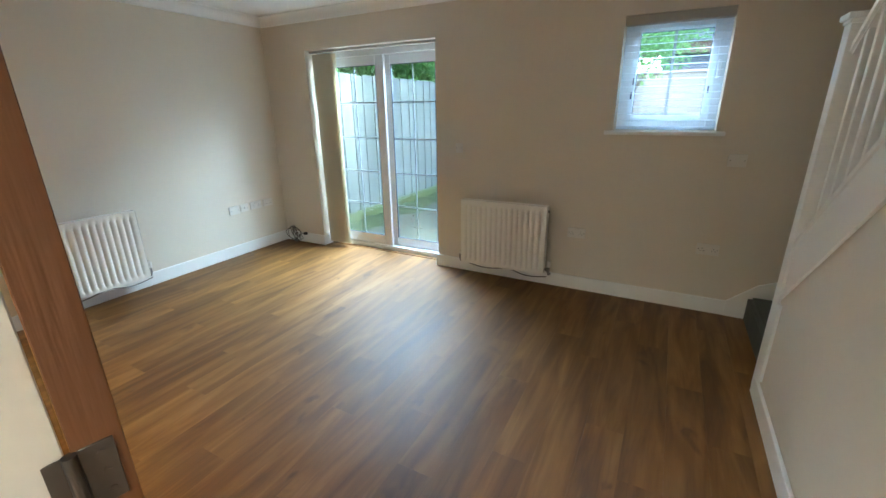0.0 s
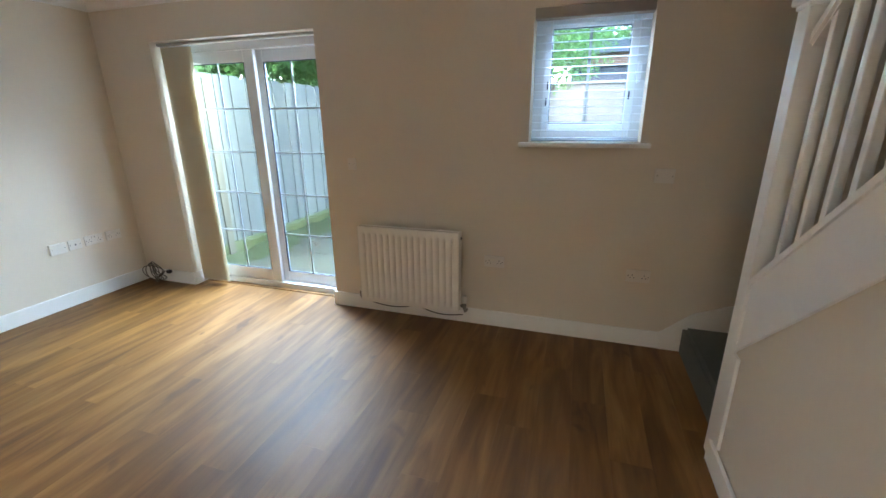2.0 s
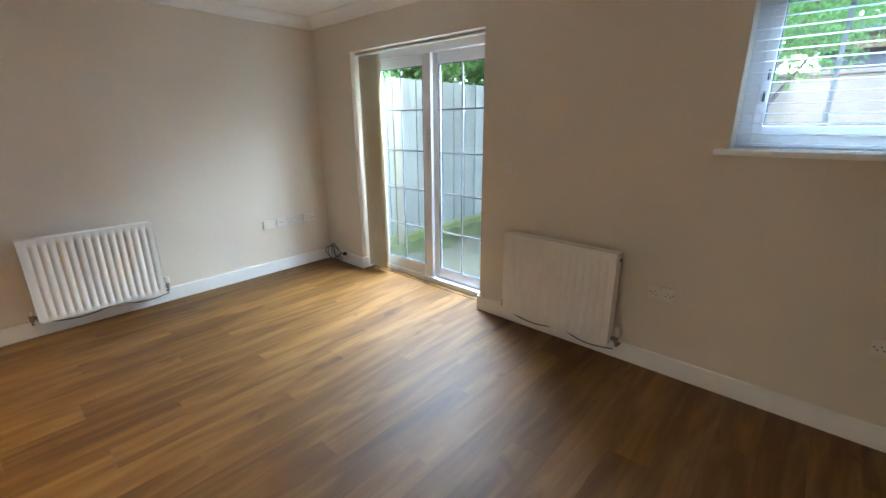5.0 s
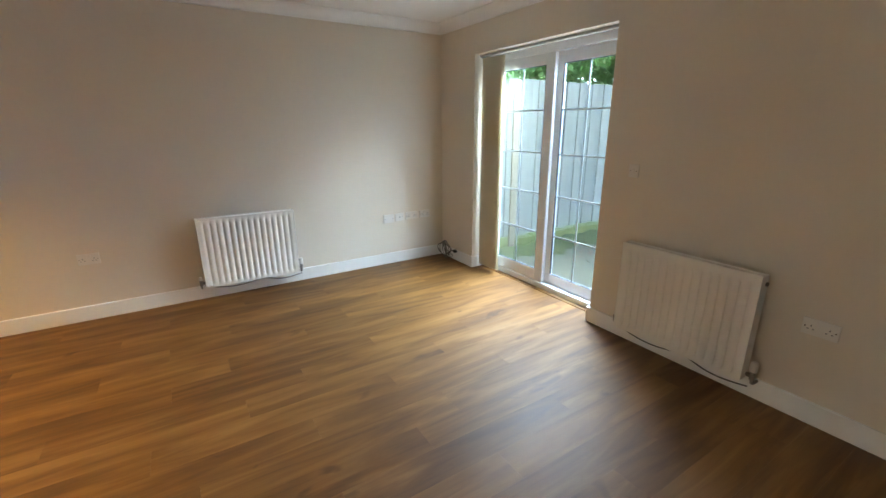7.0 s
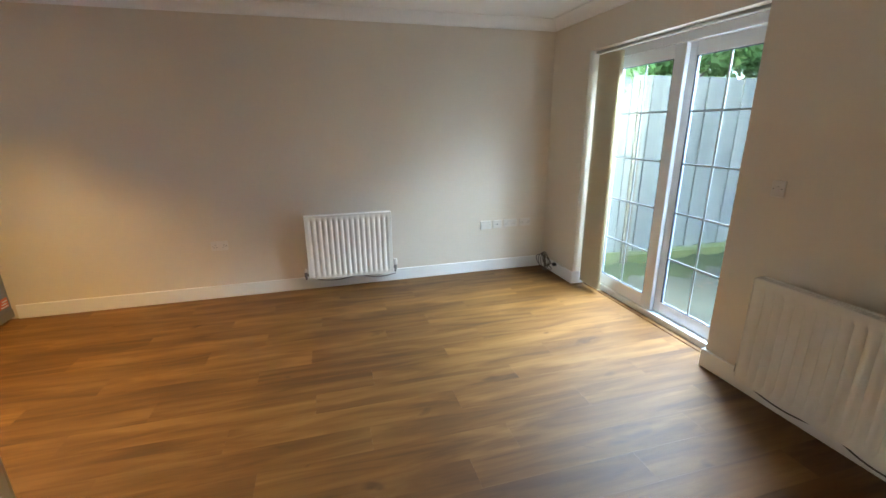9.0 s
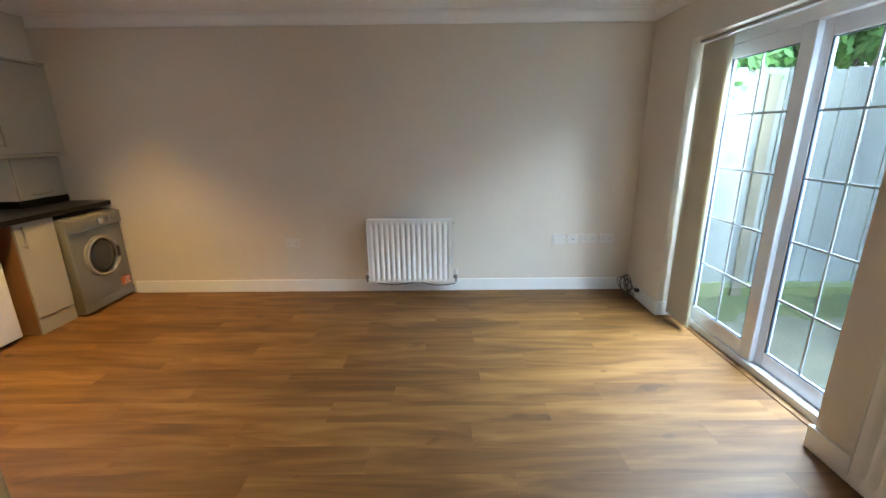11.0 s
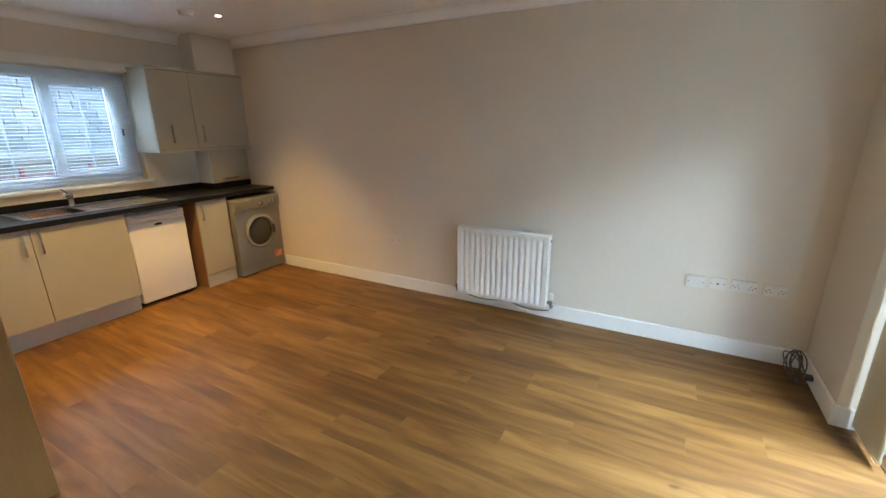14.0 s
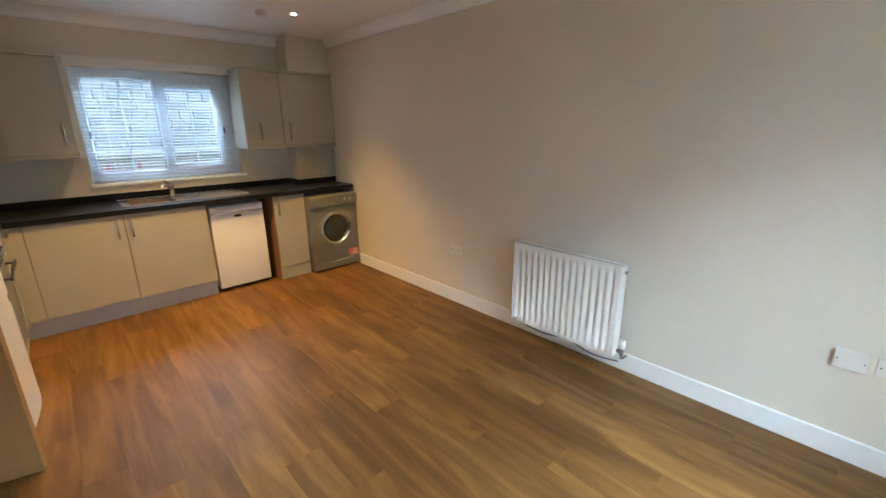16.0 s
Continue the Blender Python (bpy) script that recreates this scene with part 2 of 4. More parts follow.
M_SLATE = mat("dark_slate_shed", (0.034, 0.040, 0.052), 0.6, vary=0.2, scale=5)
M_TIMBER = mat("brown_timber", (0.10, 0.062, 0.037), 0.75, vary=0.2, scale=4, grain=0.15, stretch=(0.1, 1, 1))
M_STONE = mat("grey_rubble_stone", (0.215, 0.225, 0.23), 0.9, vary=0.3, scale=8, grain=0.2, grain_scale=50, by_object=0.22, bump=0.7, bump_scale=35, spec=0.2)
M_MORTAR = mat("pale_lime_mortar", (0.36, 0.36, 0.35), 0.95, vary=0.1, scale=10, grain=0.1, bump=0.4, bump_scale=80, spec=0.1)
M_RED = mat("red_painted_railing", (0.17, 0.026, 0.02), 0.5, vary=0.12, scale=8)


# ---- geometry helpers ----
def box(bm, x0, x1, y0, y1, z0, z1, bevel=0.0, seg=1):
    m = Matrix.LocRotScale(((x0 + x1) / 2, (y0 + y1) / 2, (z0 + z1) / 2), None, (abs(x1 - x0), abs(y1 - y0), abs(z1 - z0)))
    r = bmesh.ops.create_cube(bm, size=1.0, matrix=m)
    if bevel:
        edges = {e for v in r["verts"] for e in v.link_edges}
        bmesh.ops.bevel(bm, geom=list(edges), offset=bevel, segments=seg, affect="EDGES", profile=0.5)
    return bm


def boxed(*args, **kw):
    return box(bmesh.new(), *args, **kw)


def cyl(bm, a, b, r, n=16, r2=None):
    """A cylinder or cone from point a to point b."""
    a, b = Vector(a), Vector(b)
    q = (b - a).to_track_quat("Z", "Y")
    bmesh.ops.create_cone(bm, cap_ends=True, segments=n, radius1=r, radius2=r if r2 is None else r2, depth=(b - a).length,
                          matrix=Matrix.LocRotScale((a + b) / 2, q, None))
    return bm


def prism(bm, outline, axis, a, b):
    """An outline of (u, v) pushed along an axis from a to b; u, v are the two other axes in order."""
    def at(u, v, w):
        return {"x": (w, u, v), "y": (u, w, v), "z": (u, v, w)}[axis]
    low = [bm.verts.new(at(u, v, a)) for u, v in outline]
    top = [bm.verts.new(at(u, v, b)) for u, v in outline]
    k = len(outline)
    bm.faces.new(low)
    bm.faces.new(top[::-1])
    for i in range(k):
        bm.faces.new((low[i], top[i], top[(i + 1) % k], low[(i + 1) % k]))
    bmesh.ops.recalc_face_normals(bm, faces=bm.faces)
    return bm


def lathe(bm, profile, centre, axis="y", n=32):
    """Rings of (radius, along) round an axis through centre."""
    c = Vector(centre)
    rings = []
    for r, h in profile:
        ring = []
        for i in range(n):
            a = 2 * math.pi * i / n
            u, v = r * math.cos(a), r * math.sin(a)
            ring.append(bm.verts.new(c + Vector({"x": (h, u, v), "y": (u, h, v), "z": (u, v, h)}[axis])))
        rings.append(ring)
    for p, q in zip(rings, rings[1:]):
        for i in range(n):
            bm.faces.new((p[i], p[(i + 1) % n], q[(i + 1) % n], q[i]))
    for ring in (rings[0], rings[-1]):
        bm.faces.new(ring)
    bmesh.ops.recalc_face_normals(bm, faces=bm.faces)
    return bm


def smooth_mesh(me, limit=40):
    me.shade_smooth()
    me.set_sharp_from_angle(angle=radians(limit))


def finish(name, bm, material, smooth=False):
    me = bpy.data.meshes.new(name)
    bm.to_mesh(me)
    bm.free()
    me.materials.append(material)
    if smooth:
        smooth_mesh(me)
    return me


def part(name, bm, material, parent, label="", smooth=False):
    """One mesh object under a thing or part, in the thing's own coordinates."""
    ob = new(name, finish(name, bm, material, smooth))
    ob.parent = parent
    return tagged(ob, label) if label else ob


def single(name, bm, material, label, category, kind="", group="", smooth=False, at=(0, 0, 0)):
    ob = new(name, finish(name, bm, material, smooth))
    ob.location = at
    return tagged(ob, label, category, group, kind)


def thing(name, at, label, category, group="", kind="", turn=0):
    ob = new(name)
    ob.empty_display_size = 0.1
    ob.location, ob.rotation_euler = at, (0, 0, radians(turn))
    return tagged(ob, label, category, group, kind)


def tube(points, r, closed=False, res=6):
    """A bmesh tube along a smooth curve through points."""
    c = bpy.data.curves.new("tube", "CURVE")
    c.dimensions, c.bevel_depth, c.bevel_resolution, c.resolution_u = "3D", r, 2, res
    s = c.splines.new("NURBS")
    s.points.add(len(points) - 1)
    for p, q in zip(s.points, points):
        p.co = (*q, 1)
    s.order_u, s.use_endpoint_u, s.use_cyclic_u = 4, not closed, closed
    c.use_fill_caps = True
    o = bpy.data.objects.new("tube", c)
    me = o.to_mesh()
    bm = bmesh.new()
    bm.from_mesh(me)
    o.to_mesh_clear()
    bpy.data.objects.remove(o)
    bpy.data.curves.remove(c)
    return bm


# ---- the plan ----
XW, YN, YS, XE = -3.91, 3.80, -1.75, 1.68      # inner faces of the outer walls
ZC = 2.47                                       # ceiling
TOP = 5.2                                       # eaves
PX0, PX1, PZ = -3.305, -1.750, 2.117             # patio door opening
WX0, WX1, WZ0, WZ1 = -0.21, 0.458, 1.352, 2.13  # small window opening
KX0, KX1, KZ0, KZ1 = -2.945, -1.68, 1.08, 2.06  # kitchen window opening
DX0, DX1, DZ = -0.30, 0.54, 2.04                # doorway behind the first step in
DY0, DY1 = 0.26, 0.372                          # its wall


def wall(name, bm, label):
    return single(name, bm, M_WALL, label, "wall", "structure")


b = bmesh.new()
Y2 = YN + 0.30
for x0, x1, z0, z1 in [(XW - 0.2, PX0, -0.15, TOP), (PX0, PX1, PZ, TOP), (PX1, WX0, -0.15, TOP), (WX0, WX1, -0.15, WZ0),
                       (WX0, WX1, WZ1, TOP), (WX1, XE + 0.2, -0.15, TOP), (PX0, PX1, -0.15, -0.002)]:
    box(b, x0, x1, YN, Y2, z0, z1)
wall("wall_north", b, "smooth cream painted wall with patio door and small window")
b = boxed(XW - 0.2, XW, YS - 0.3, YN, -0.15, TOP)
wall("wall_west", b, "long smooth cream painted wall with radiator and sockets")
b = bmesh.new()
for x0, x1, z0, z1 in [(XW, KX0, -0.15, TOP), (KX0, KX1, -0.15, KZ0), (KX0, KX1, KZ1, TOP), (KX1, XE + 0.2, -0.15, TOP)]:
    box(b, x0, x1, YS - 0.3, YS, z0, z1)
wall("wall_south", b, "cream painted kitchen wall with wide window")
wall("wall_east", boxed(XE, XE + 0.2, YS, YN, -0.15, TOP), "cream painted wall beside the stairs")
wall("wall_kitchen_side", boxed(-0.44, -0.32, YS, DY0, 0, ZC), "cream painted partition behind the kitchen return")
b = bmesh.new()
box(b, -1.045, DX0 - 0.02, DY0, DY1, 0, ZC)
box(b, DX0 - 0.02, DX1 + 0.02, DY0, DY1, DZ + 0.02, ZC)
box(b, DX1 + 0.02, 0.80, DY0, DY1, 0, ZC)
wall("wall_doorway", b, "cream painted partition with the hall doorway")
b = bmesh.new()
box(b, XW, 0.80, YS, YN, ZC, ZC + 0.25)
box(b, 0.80, XE, YS, 0.55, ZC, ZC + 0.25)
single("ceiling", b, M_CEIL, "flat white painted ceiling", "ceiling", "structure")
single("roof_slab", boxed(XW - 0.5, XE + 0.5, YS - 0.6, YN + 0.6, TOP, TOP + 0.2), M_SLATE, "dark flat underside of the house roof", "roof", "structure")

# coving, mitred at the inner corners
def coving(x0, y0, x1, y1, nx, ny, name="coving", end0=1, end1=1):
    """Concave moulding along a wall from (x0, y0) to (x1, y1); (nx, ny) points into the room."""
    prof = [(0.0, -0.092), (0.004, -0.092), (0.012, -0.086)]
    prof += [(0.012 + 0.074 * (1 - math.cos(a)), -0.086 + 0.074 * math.sin(a)) for a in (i * math.pi / 16 for i in range(1, 9))]
    prof += [(0.092, -0.006), (0.092, 0.0), (0.0, 0.0)]
    d = Vector((x1 - x0, y1 - y0)).normalized()
    bm = bmesh.new()
    ra = [bm.verts.new((x0 + nx * u + d.x * u * end0, y0 + ny * u + d.y * u * end0, ZC + v)) for u, v in prof]
    rb = [bm.verts.new((x1 + nx * u - d.x * u * end1, y1 + ny * u - d.y * u * end1, ZC + v)) for u, v in prof]
    k = len(prof)
    for i in range(k):
        bm.faces.new((ra[i], rb[i], rb[(i + 1) % k], ra[(i + 1) % k]))
    bm.faces.new(ra)
    bm.faces.new(rb[::-1])
    bmesh.ops.recalc_face_normals(bm, faces=bm.faces)
    return single(name, bm, M_CEIL, "white plaster coving along the ceiling", "coving", "structure", smooth=True)


CHX, CHY = -3.46, -1.505   # boxed-in pipe chase in the kitchen corner
coving(XW, CHY, XW, YN, 1, 0)
coving(XW, YN, 0.80, YN, 0, -1, end1=0)
coving(CHX, YS, -0.44, YS, 0, 1, end0=0)
coving(-1.045, DY1, 0.80, DY1, 0, 1, end0=-1, end1=0)

# skirting
def skirting(x0, x1, y0, y1, h=0.12):
    b = boxed(x0, x1, y0, y1, 0.0, h, bevel=0.004, seg=2)
    return single("baseboard", b, M_TRIM, "white painted skirting board along the wall", "skirting", "structure")


SK = 0.018
skirting(XW, XW + SK, -1.03, YN)
skirting(XW + SK, PX0 + SK, YN - SK, YN)
skirting(PX0, PX0 + SK, YN, YN + 0.17)
skirting(PX1 - SK, 0.725, YN - SK, YN)
skirting(PX1 - SK, PX1, YN, YN + 0.17)
skirting(0.775, 0.793, 0.42, 2.80, 0.11)
skirting(-1.045, DX0 - 0.09, DY1, DY1 + SK)

# ---- floor: planks laid along y ----
floor = single("floor", boxed(XW, XE, YS, Y2 - 0.09, -0.15, -0.006), M_SUB, "oak-look vinyl plank floor, warm brown, satin sheen", "floor", "structure")

# ---- doorway lining and the open door ----
b = bmesh.new()
box(b, DX0 - 0.018, DX0 + 0.003, DY0 - 0.012, DY1 + 0.002, 0, DZ, 0.002)
box(b, DX1, DX1 + 0.018, DY0 - 0.012, DY1 + 0.012, 0, DZ, 0.002)
box(b, DX0 - 0.018, DX1 + 0.018, DY0 - 0.012, DY1 - 0.005, DZ, DZ + 0.018, 0.002)
box(b, DX0 - 0.085, DX0 - 0.012, DY0 - 0.03, DY0 - 0.012, 0, DZ + 0.07, 0.004)
box(b, DX1 + 0.012, DX1 + 0.085, DY1 + 0.012, DY1 + 0.03, 0, DZ + 0.07, 0.004)
single("door_frame", b, M_TRIM, "white gloss door lining and architrave", "door frame", "structure")

door = thing("door_1", (-0.290, 0.399, 0.008), "open pale oak veneered door with dark stained edge", "door", kind="structure", turn=180 - 13.4)
DW, DT = 0.855, 0.044
part("leaf", boxed(0.007, DW - 0.007, -DT / 2, DT / 2, 0, 1.98, 0.001), M_DOOR, door)
part("hinge_edge", boxed(0, 0.0069, -DT / 2 + 0.0005, DT / 2 - 0.0005, 0, 1.98, 0.001), M_DOORWOOD, door, "dark stained wooden hinge edge")
part("lock_edge", boxed(DW - 0.0069, DW, -DT / 2 + 0.0005, DT / 2 - 0.0005, 0, 1.98, 0.001), M_DOOR, door)
for z in (0.22, 1.12, 1.75):
    h = bmesh.new()
    box(h, -0.0015, 0.0003, -0.012, 0.0175, z, z + 0.076, 0.0005)
    cyl(h, (-0.004, 0.024, z), (-0.004, 0.024, z + 0.076), 0.0065, 14)
    box(h, -0.0035, -0.0015, 0.024, 0.050, z, z + 0.076, 0.0005)
    for zz in (z + 0.014, z + 0.038, z + 0.062):
        cyl(h, (-0.0025, 0.0, zz), (-0.001, 0.0, zz), 0.004, 10)
    part("hinge", h, M_HINGE, door, "dull metal butt hinge", smooth=True)

# ---- stairs ----
SXA, SXB = 0.86, XE
stairs = thing("staircase", (SXA, 2.85, 0), "winding staircase with dark grey carpet on the steps", "stairs", kind="structure")
RISE, GO = 0.19, 0.221


def step_block(outline, z0, z1):
    b = bmesh.new()
    prism(b, outline, "z", z0, z1)
    top = [e for e in b.edges if all(abs(v.co.z - z1) < 1e-6 for v in e.verts)]
    bmesh.ops.bevel(b, geom=top, offset=0.022, segments=3, affect="EDGES")
    return b


W = SXB - SXA - 0.004
DN = YN - 2.85 - SK - 0.002
part("step", step_block([(-0.005, 0.045), (W, 0.045), (W, DN), (-0.005, DN)], 0, RISE), M_CARPET, stairs)
part("step", step_block([(0.03, 0.03), (W, 0.03), (W, DN), (0.36, DN)], RISE, 2 * RISE), M_CARPET, stairs)
part("step", step_block([(0.045, 0.01), (W, 0.01), (W, DN * 0.66), ], 2 * RISE, 3 * RISE), M_CARPET, stairs)
for k in range(4, 13):
    ya = -GO * (k - 4)
    part("step", step_block([(0.035, ya - GO - 0.12), (W, ya - GO - 0.12), (W, ya), (0.035, ya)], (k - 1) * RISE - 0.12, k * RISE), M_CARPET, stairs)

SLOPE = 0.862
def string_top(y):
    return 0.949 + SLOPE * (2.715 - y)
def string_low(y):
    return 0.568 + SLOPE * (2.794 - y)


YA, YB = 2.80, 0.55
b = bmesh.new()
prism(b, [(YA, string_low(YA)), (YA, string_top(YA) - 0.03), (YB, string_top(YB) - 0.03), (YB, string_low(YB))], "x", 0.802, 0.862)
part("string", b, M_TRIM, thing("stair_string", (0, 0, 0), "white painted closed stair string with capping", "stair string", kind="structure"))
strg = bpy.data.objects["stair_string"]
b = bmesh.new()
prism(b, [(YA, string_top(YA) - 0.03), (YA, string_top(YA)), (YB, string_top(YB)), (YB, string_top(YB) - 0.03)], "x", 0.792, 0.872)
part("capping", b, M_TRIM, strg)
b = bmesh.new()
prism(b, [(YA, string_low(YA) - 0.012), (YA, string_low(YA) + 0.016), (YB, string_low(YB) + 0.016), (YB, string_low(YB) - 0.012)], "x", 0.790, 0.8019)
part("moulding", b, M_TRIM, strg)
part("edge_strip", boxed(0.787, 0.802, 2.725, 2.782, 0.11, string_low(2.80), 0.002), M_TRIM, strg)

b = bmesh.new()
prism(b, [(0.40, 0.0), (2.80, 0.0), (2.80, string_low(2.80)), (0.85, string_low(0.85)), (0.85, ZC), (0.40, ZC)], "x", 0.803, 0.855)
wall("wall_under_stairs", b, "cream painted spandrel wall under the stairs")

newel = thing("newel_post", (0.835, 2.828, 0.0), "square white painted newel post with moulded cap", "newel post", kind="structure")
part("post", boxed(-0.045, 0.045, -0.045, 0.045, 0, 1.842, 0.003, 2), M_TRIM, newel)
b = boxed(-0.052, 0.052, -0.052, 0.052, 1.842, 1.858, 0.005, 2)
box(b, -0.064, 0.064, -0.064, 0.064, 1.858, 1.884, 0.006, 2)
part("cap", b, M_TRIM, newel)

banister = thing("banister", (0.838, 2.80, 0), "white painted stair banister with square balusters and handrail", "banister", kind="structure")
def rail_z(y):
    return 1.728 + SLOPE * (2.80 - y)


b = bmesh.new()
o = 2.80
prism(b, [(0, rail_z(o) - 0.025), (0, rail_z(o) + 0.035), (YB - o, rail_z(YB) + 0.035), (YB - o, rail_z(YB) - 0.025)], "x", -0.03, 0.03)
bmesh.ops.bevel(b, geom=b.edges[:], offset=0.010, segments=3, affect="EDGES")
part("handrail", b, M_TRIM, banister, smooth=True)
for i in range(18):
    y = 2.694 - 0.1085 * i
    part("baluster", boxed(-0.0145, 0.0145, y - o - 0.0145, y - o + 0.0145, string_top(y) - 0.012, rail_z(y) - 0.008, 0.002), M_TRIM, banister)

b = bmesh.new()
prism(b, [(0.725, 0.0), (0.725, 0.12), (0.90, 0.275), (1.09, 0.355), (XE, 0.52), (XE, 0.0)], "y", YN - SK, YN)
single("stair_skirting", b, M_TRIM, "white painted skirting rising beside the stairs", "skirting", "structure")

# ---- patio door ----
def bar(x0, x1, z0, z1, y0, y1, bev=0.004):
    return boxed(x0, x1, y0, y1, z0, z1, bev, 2)


patio = thing("door_2", (0, 0, 0), "white plastic sliding patio door with georgian bars", "patio door", kind="structure")
FY0, FY1 = YN + 0.17, YN + 0.26
XM = -2.49
b = bar(PX0 + 0.001, PX0 + 0.05, 0, PZ - 0.001, FY0, FY1)
box(b, PX1 - 0.05, PX1 - 0.001, FY0, FY1, 0, PZ - 0.001, 0.004, 2)
box(b, PX0 + 0.05, PX1 - 0.05, FY0, FY1, PZ - 0.07, PZ - 0.001, 0.004, 2)
box(b, PX0 + 0.05, PX1 - 0.05, FY0 - 0.01, FY1, 0, 0.055, 0.004, 2)
part("frame", b, M_UPVC, patio)


def sash(name, x0, x1, y0, y1, gx0, gx1, gz0, gz1):
    s = part(name, boxed(x0, gx0, y0, y1, 0.056, PZ - 0.071, 0.005, 2), M_UPVC, patio)
    part("stile", boxed(gx1, x1, y0, y1, 0.056, PZ - 0.071, 0.005, 2), M_UPVC, s)
    part("rail", boxed(gx0, gx1, y0, y1, 0.056, gz0, 0.005, 2), M_UPVC, s)
    part("rail", boxed(gx0, gx1, y0, y1, gz1, PZ - 0.071, 0.005, 2), M_UPVC, s)
    ym = (y0 + y1) / 2
    g = part("pane", boxed(gx0 + 0.001, gx1 - 0.001, ym - 0.003, ym + 0.003, gz0 + 0.001, gz1 - 0.001), M_GLASS, s, "clear glass")
    g.visible_shadow = False
    b = bmesh.new()
    for xa, xb in ((gx0, gx0 + 0.011), (gx1 - 0.006, gx1)):
        box(b, xa, xb, y0 + 0.004, ym - 0.004, gz0, gz1)
    for za, zb in ((gz0, gz0 + 0.006), (gz1 - 0.006, gz1)):
        box(b, gx0 + 0.006, gx1 - 0.006, y0 + 0.004, ym - 0.004, za, zb)
    part("gasket", b, M_SEAL, s)
    part("glazing_bar", boxed((gx0 + gx1) / 2 - 0.0065, (gx0 + gx1) / 2 + 0.0065, ym - 0.009, ym - 0.0035, gz0 + 0.006, gz1 - 0.006), M_BAR, s)
    for i in range(1, 5):
        z = gz0 + (gz1 - gz0) * i / 5
        part("glazing_bar", boxed(gx0 + 0.006, gx1 - 0.006, ym - 0.0105, ym - 0.0038, z - 0.0065, z + 0.0065), M_BAR, s)
    return s


sash("fixed_sash", PX0 + 0.051, XM + 0.045, FY0 + 0.006, FY0 + 0.042, PX0 + 0.205, XM - 0.055, 0.165, 1.955)
sl = sash("sliding_sash", XM + 0.025, PX1 - 0.051, FY0 + 0.046, FY0 + 0.084, XM + 0.10, PX1 - 0.125, 0.150, 1.955)
single("door_threshold", boxed(PX0 + SK + 0.001, PX1 - SK - 0.001, FY0 - 0.055, FY0 - 0.0105, -0.004, 0.007, 0.003, 2), M_FLOOR, "oak-coloured floor trim below the patio door", "door sill", "structure")

# vertical blind, drawn to one side
vb = thing("vertical_blind", (0, 0, 0), "cream fabric vertical blind drawn to one side of the patio door", "blind")
b = boxed(PX0 + 0.004, PX1 - 0.004, YN + 0.055, YN + 0.100, PZ - 0.024, PZ - 0.003, 0.003)
part("headrail", b, M_VAL, vb, "taupe headrail")
for i in range(10):
    xx, yy = -3.208 + 0.0195 * i, YN + 0.078 + 0.001 * math.sin(i * 2.1)
    a = radians(11 - 0.3 * i)
    b = bmesh.new()
    cols = []
    for j in range(5):
        u = (j / 4 - 0.5) * 0.127
        bow = 0.006 * (1 - (2 * j / 4 - 1) ** 2)
        p = (xx + u * math.cos(a) - bow * math.sin(a), yy + u * math.sin(a) + bow * math.cos(a))
        cols.append((b.verts.new((*p, 0.035 + 0.004 * (i % 3))), b.verts.new((*p, PZ - 0.038))))
    for p, q in zip(cols, cols[1:]):
        b.faces.new((p[0], q[0], q[1], p[1]))
    part("slat", b, M_BLIND, vb, smooth=True)
b = bmesh.new()
for i in range(8):
    cyl(b, (-3.262 + 0.036 * i, YN + 0.062, 0.05), (-3.262 + 0.036 * (i + 1), YN + 0.064, 0.045), 0.0012, 6)
part("bottom_chain", b, M_PLATE, vb)

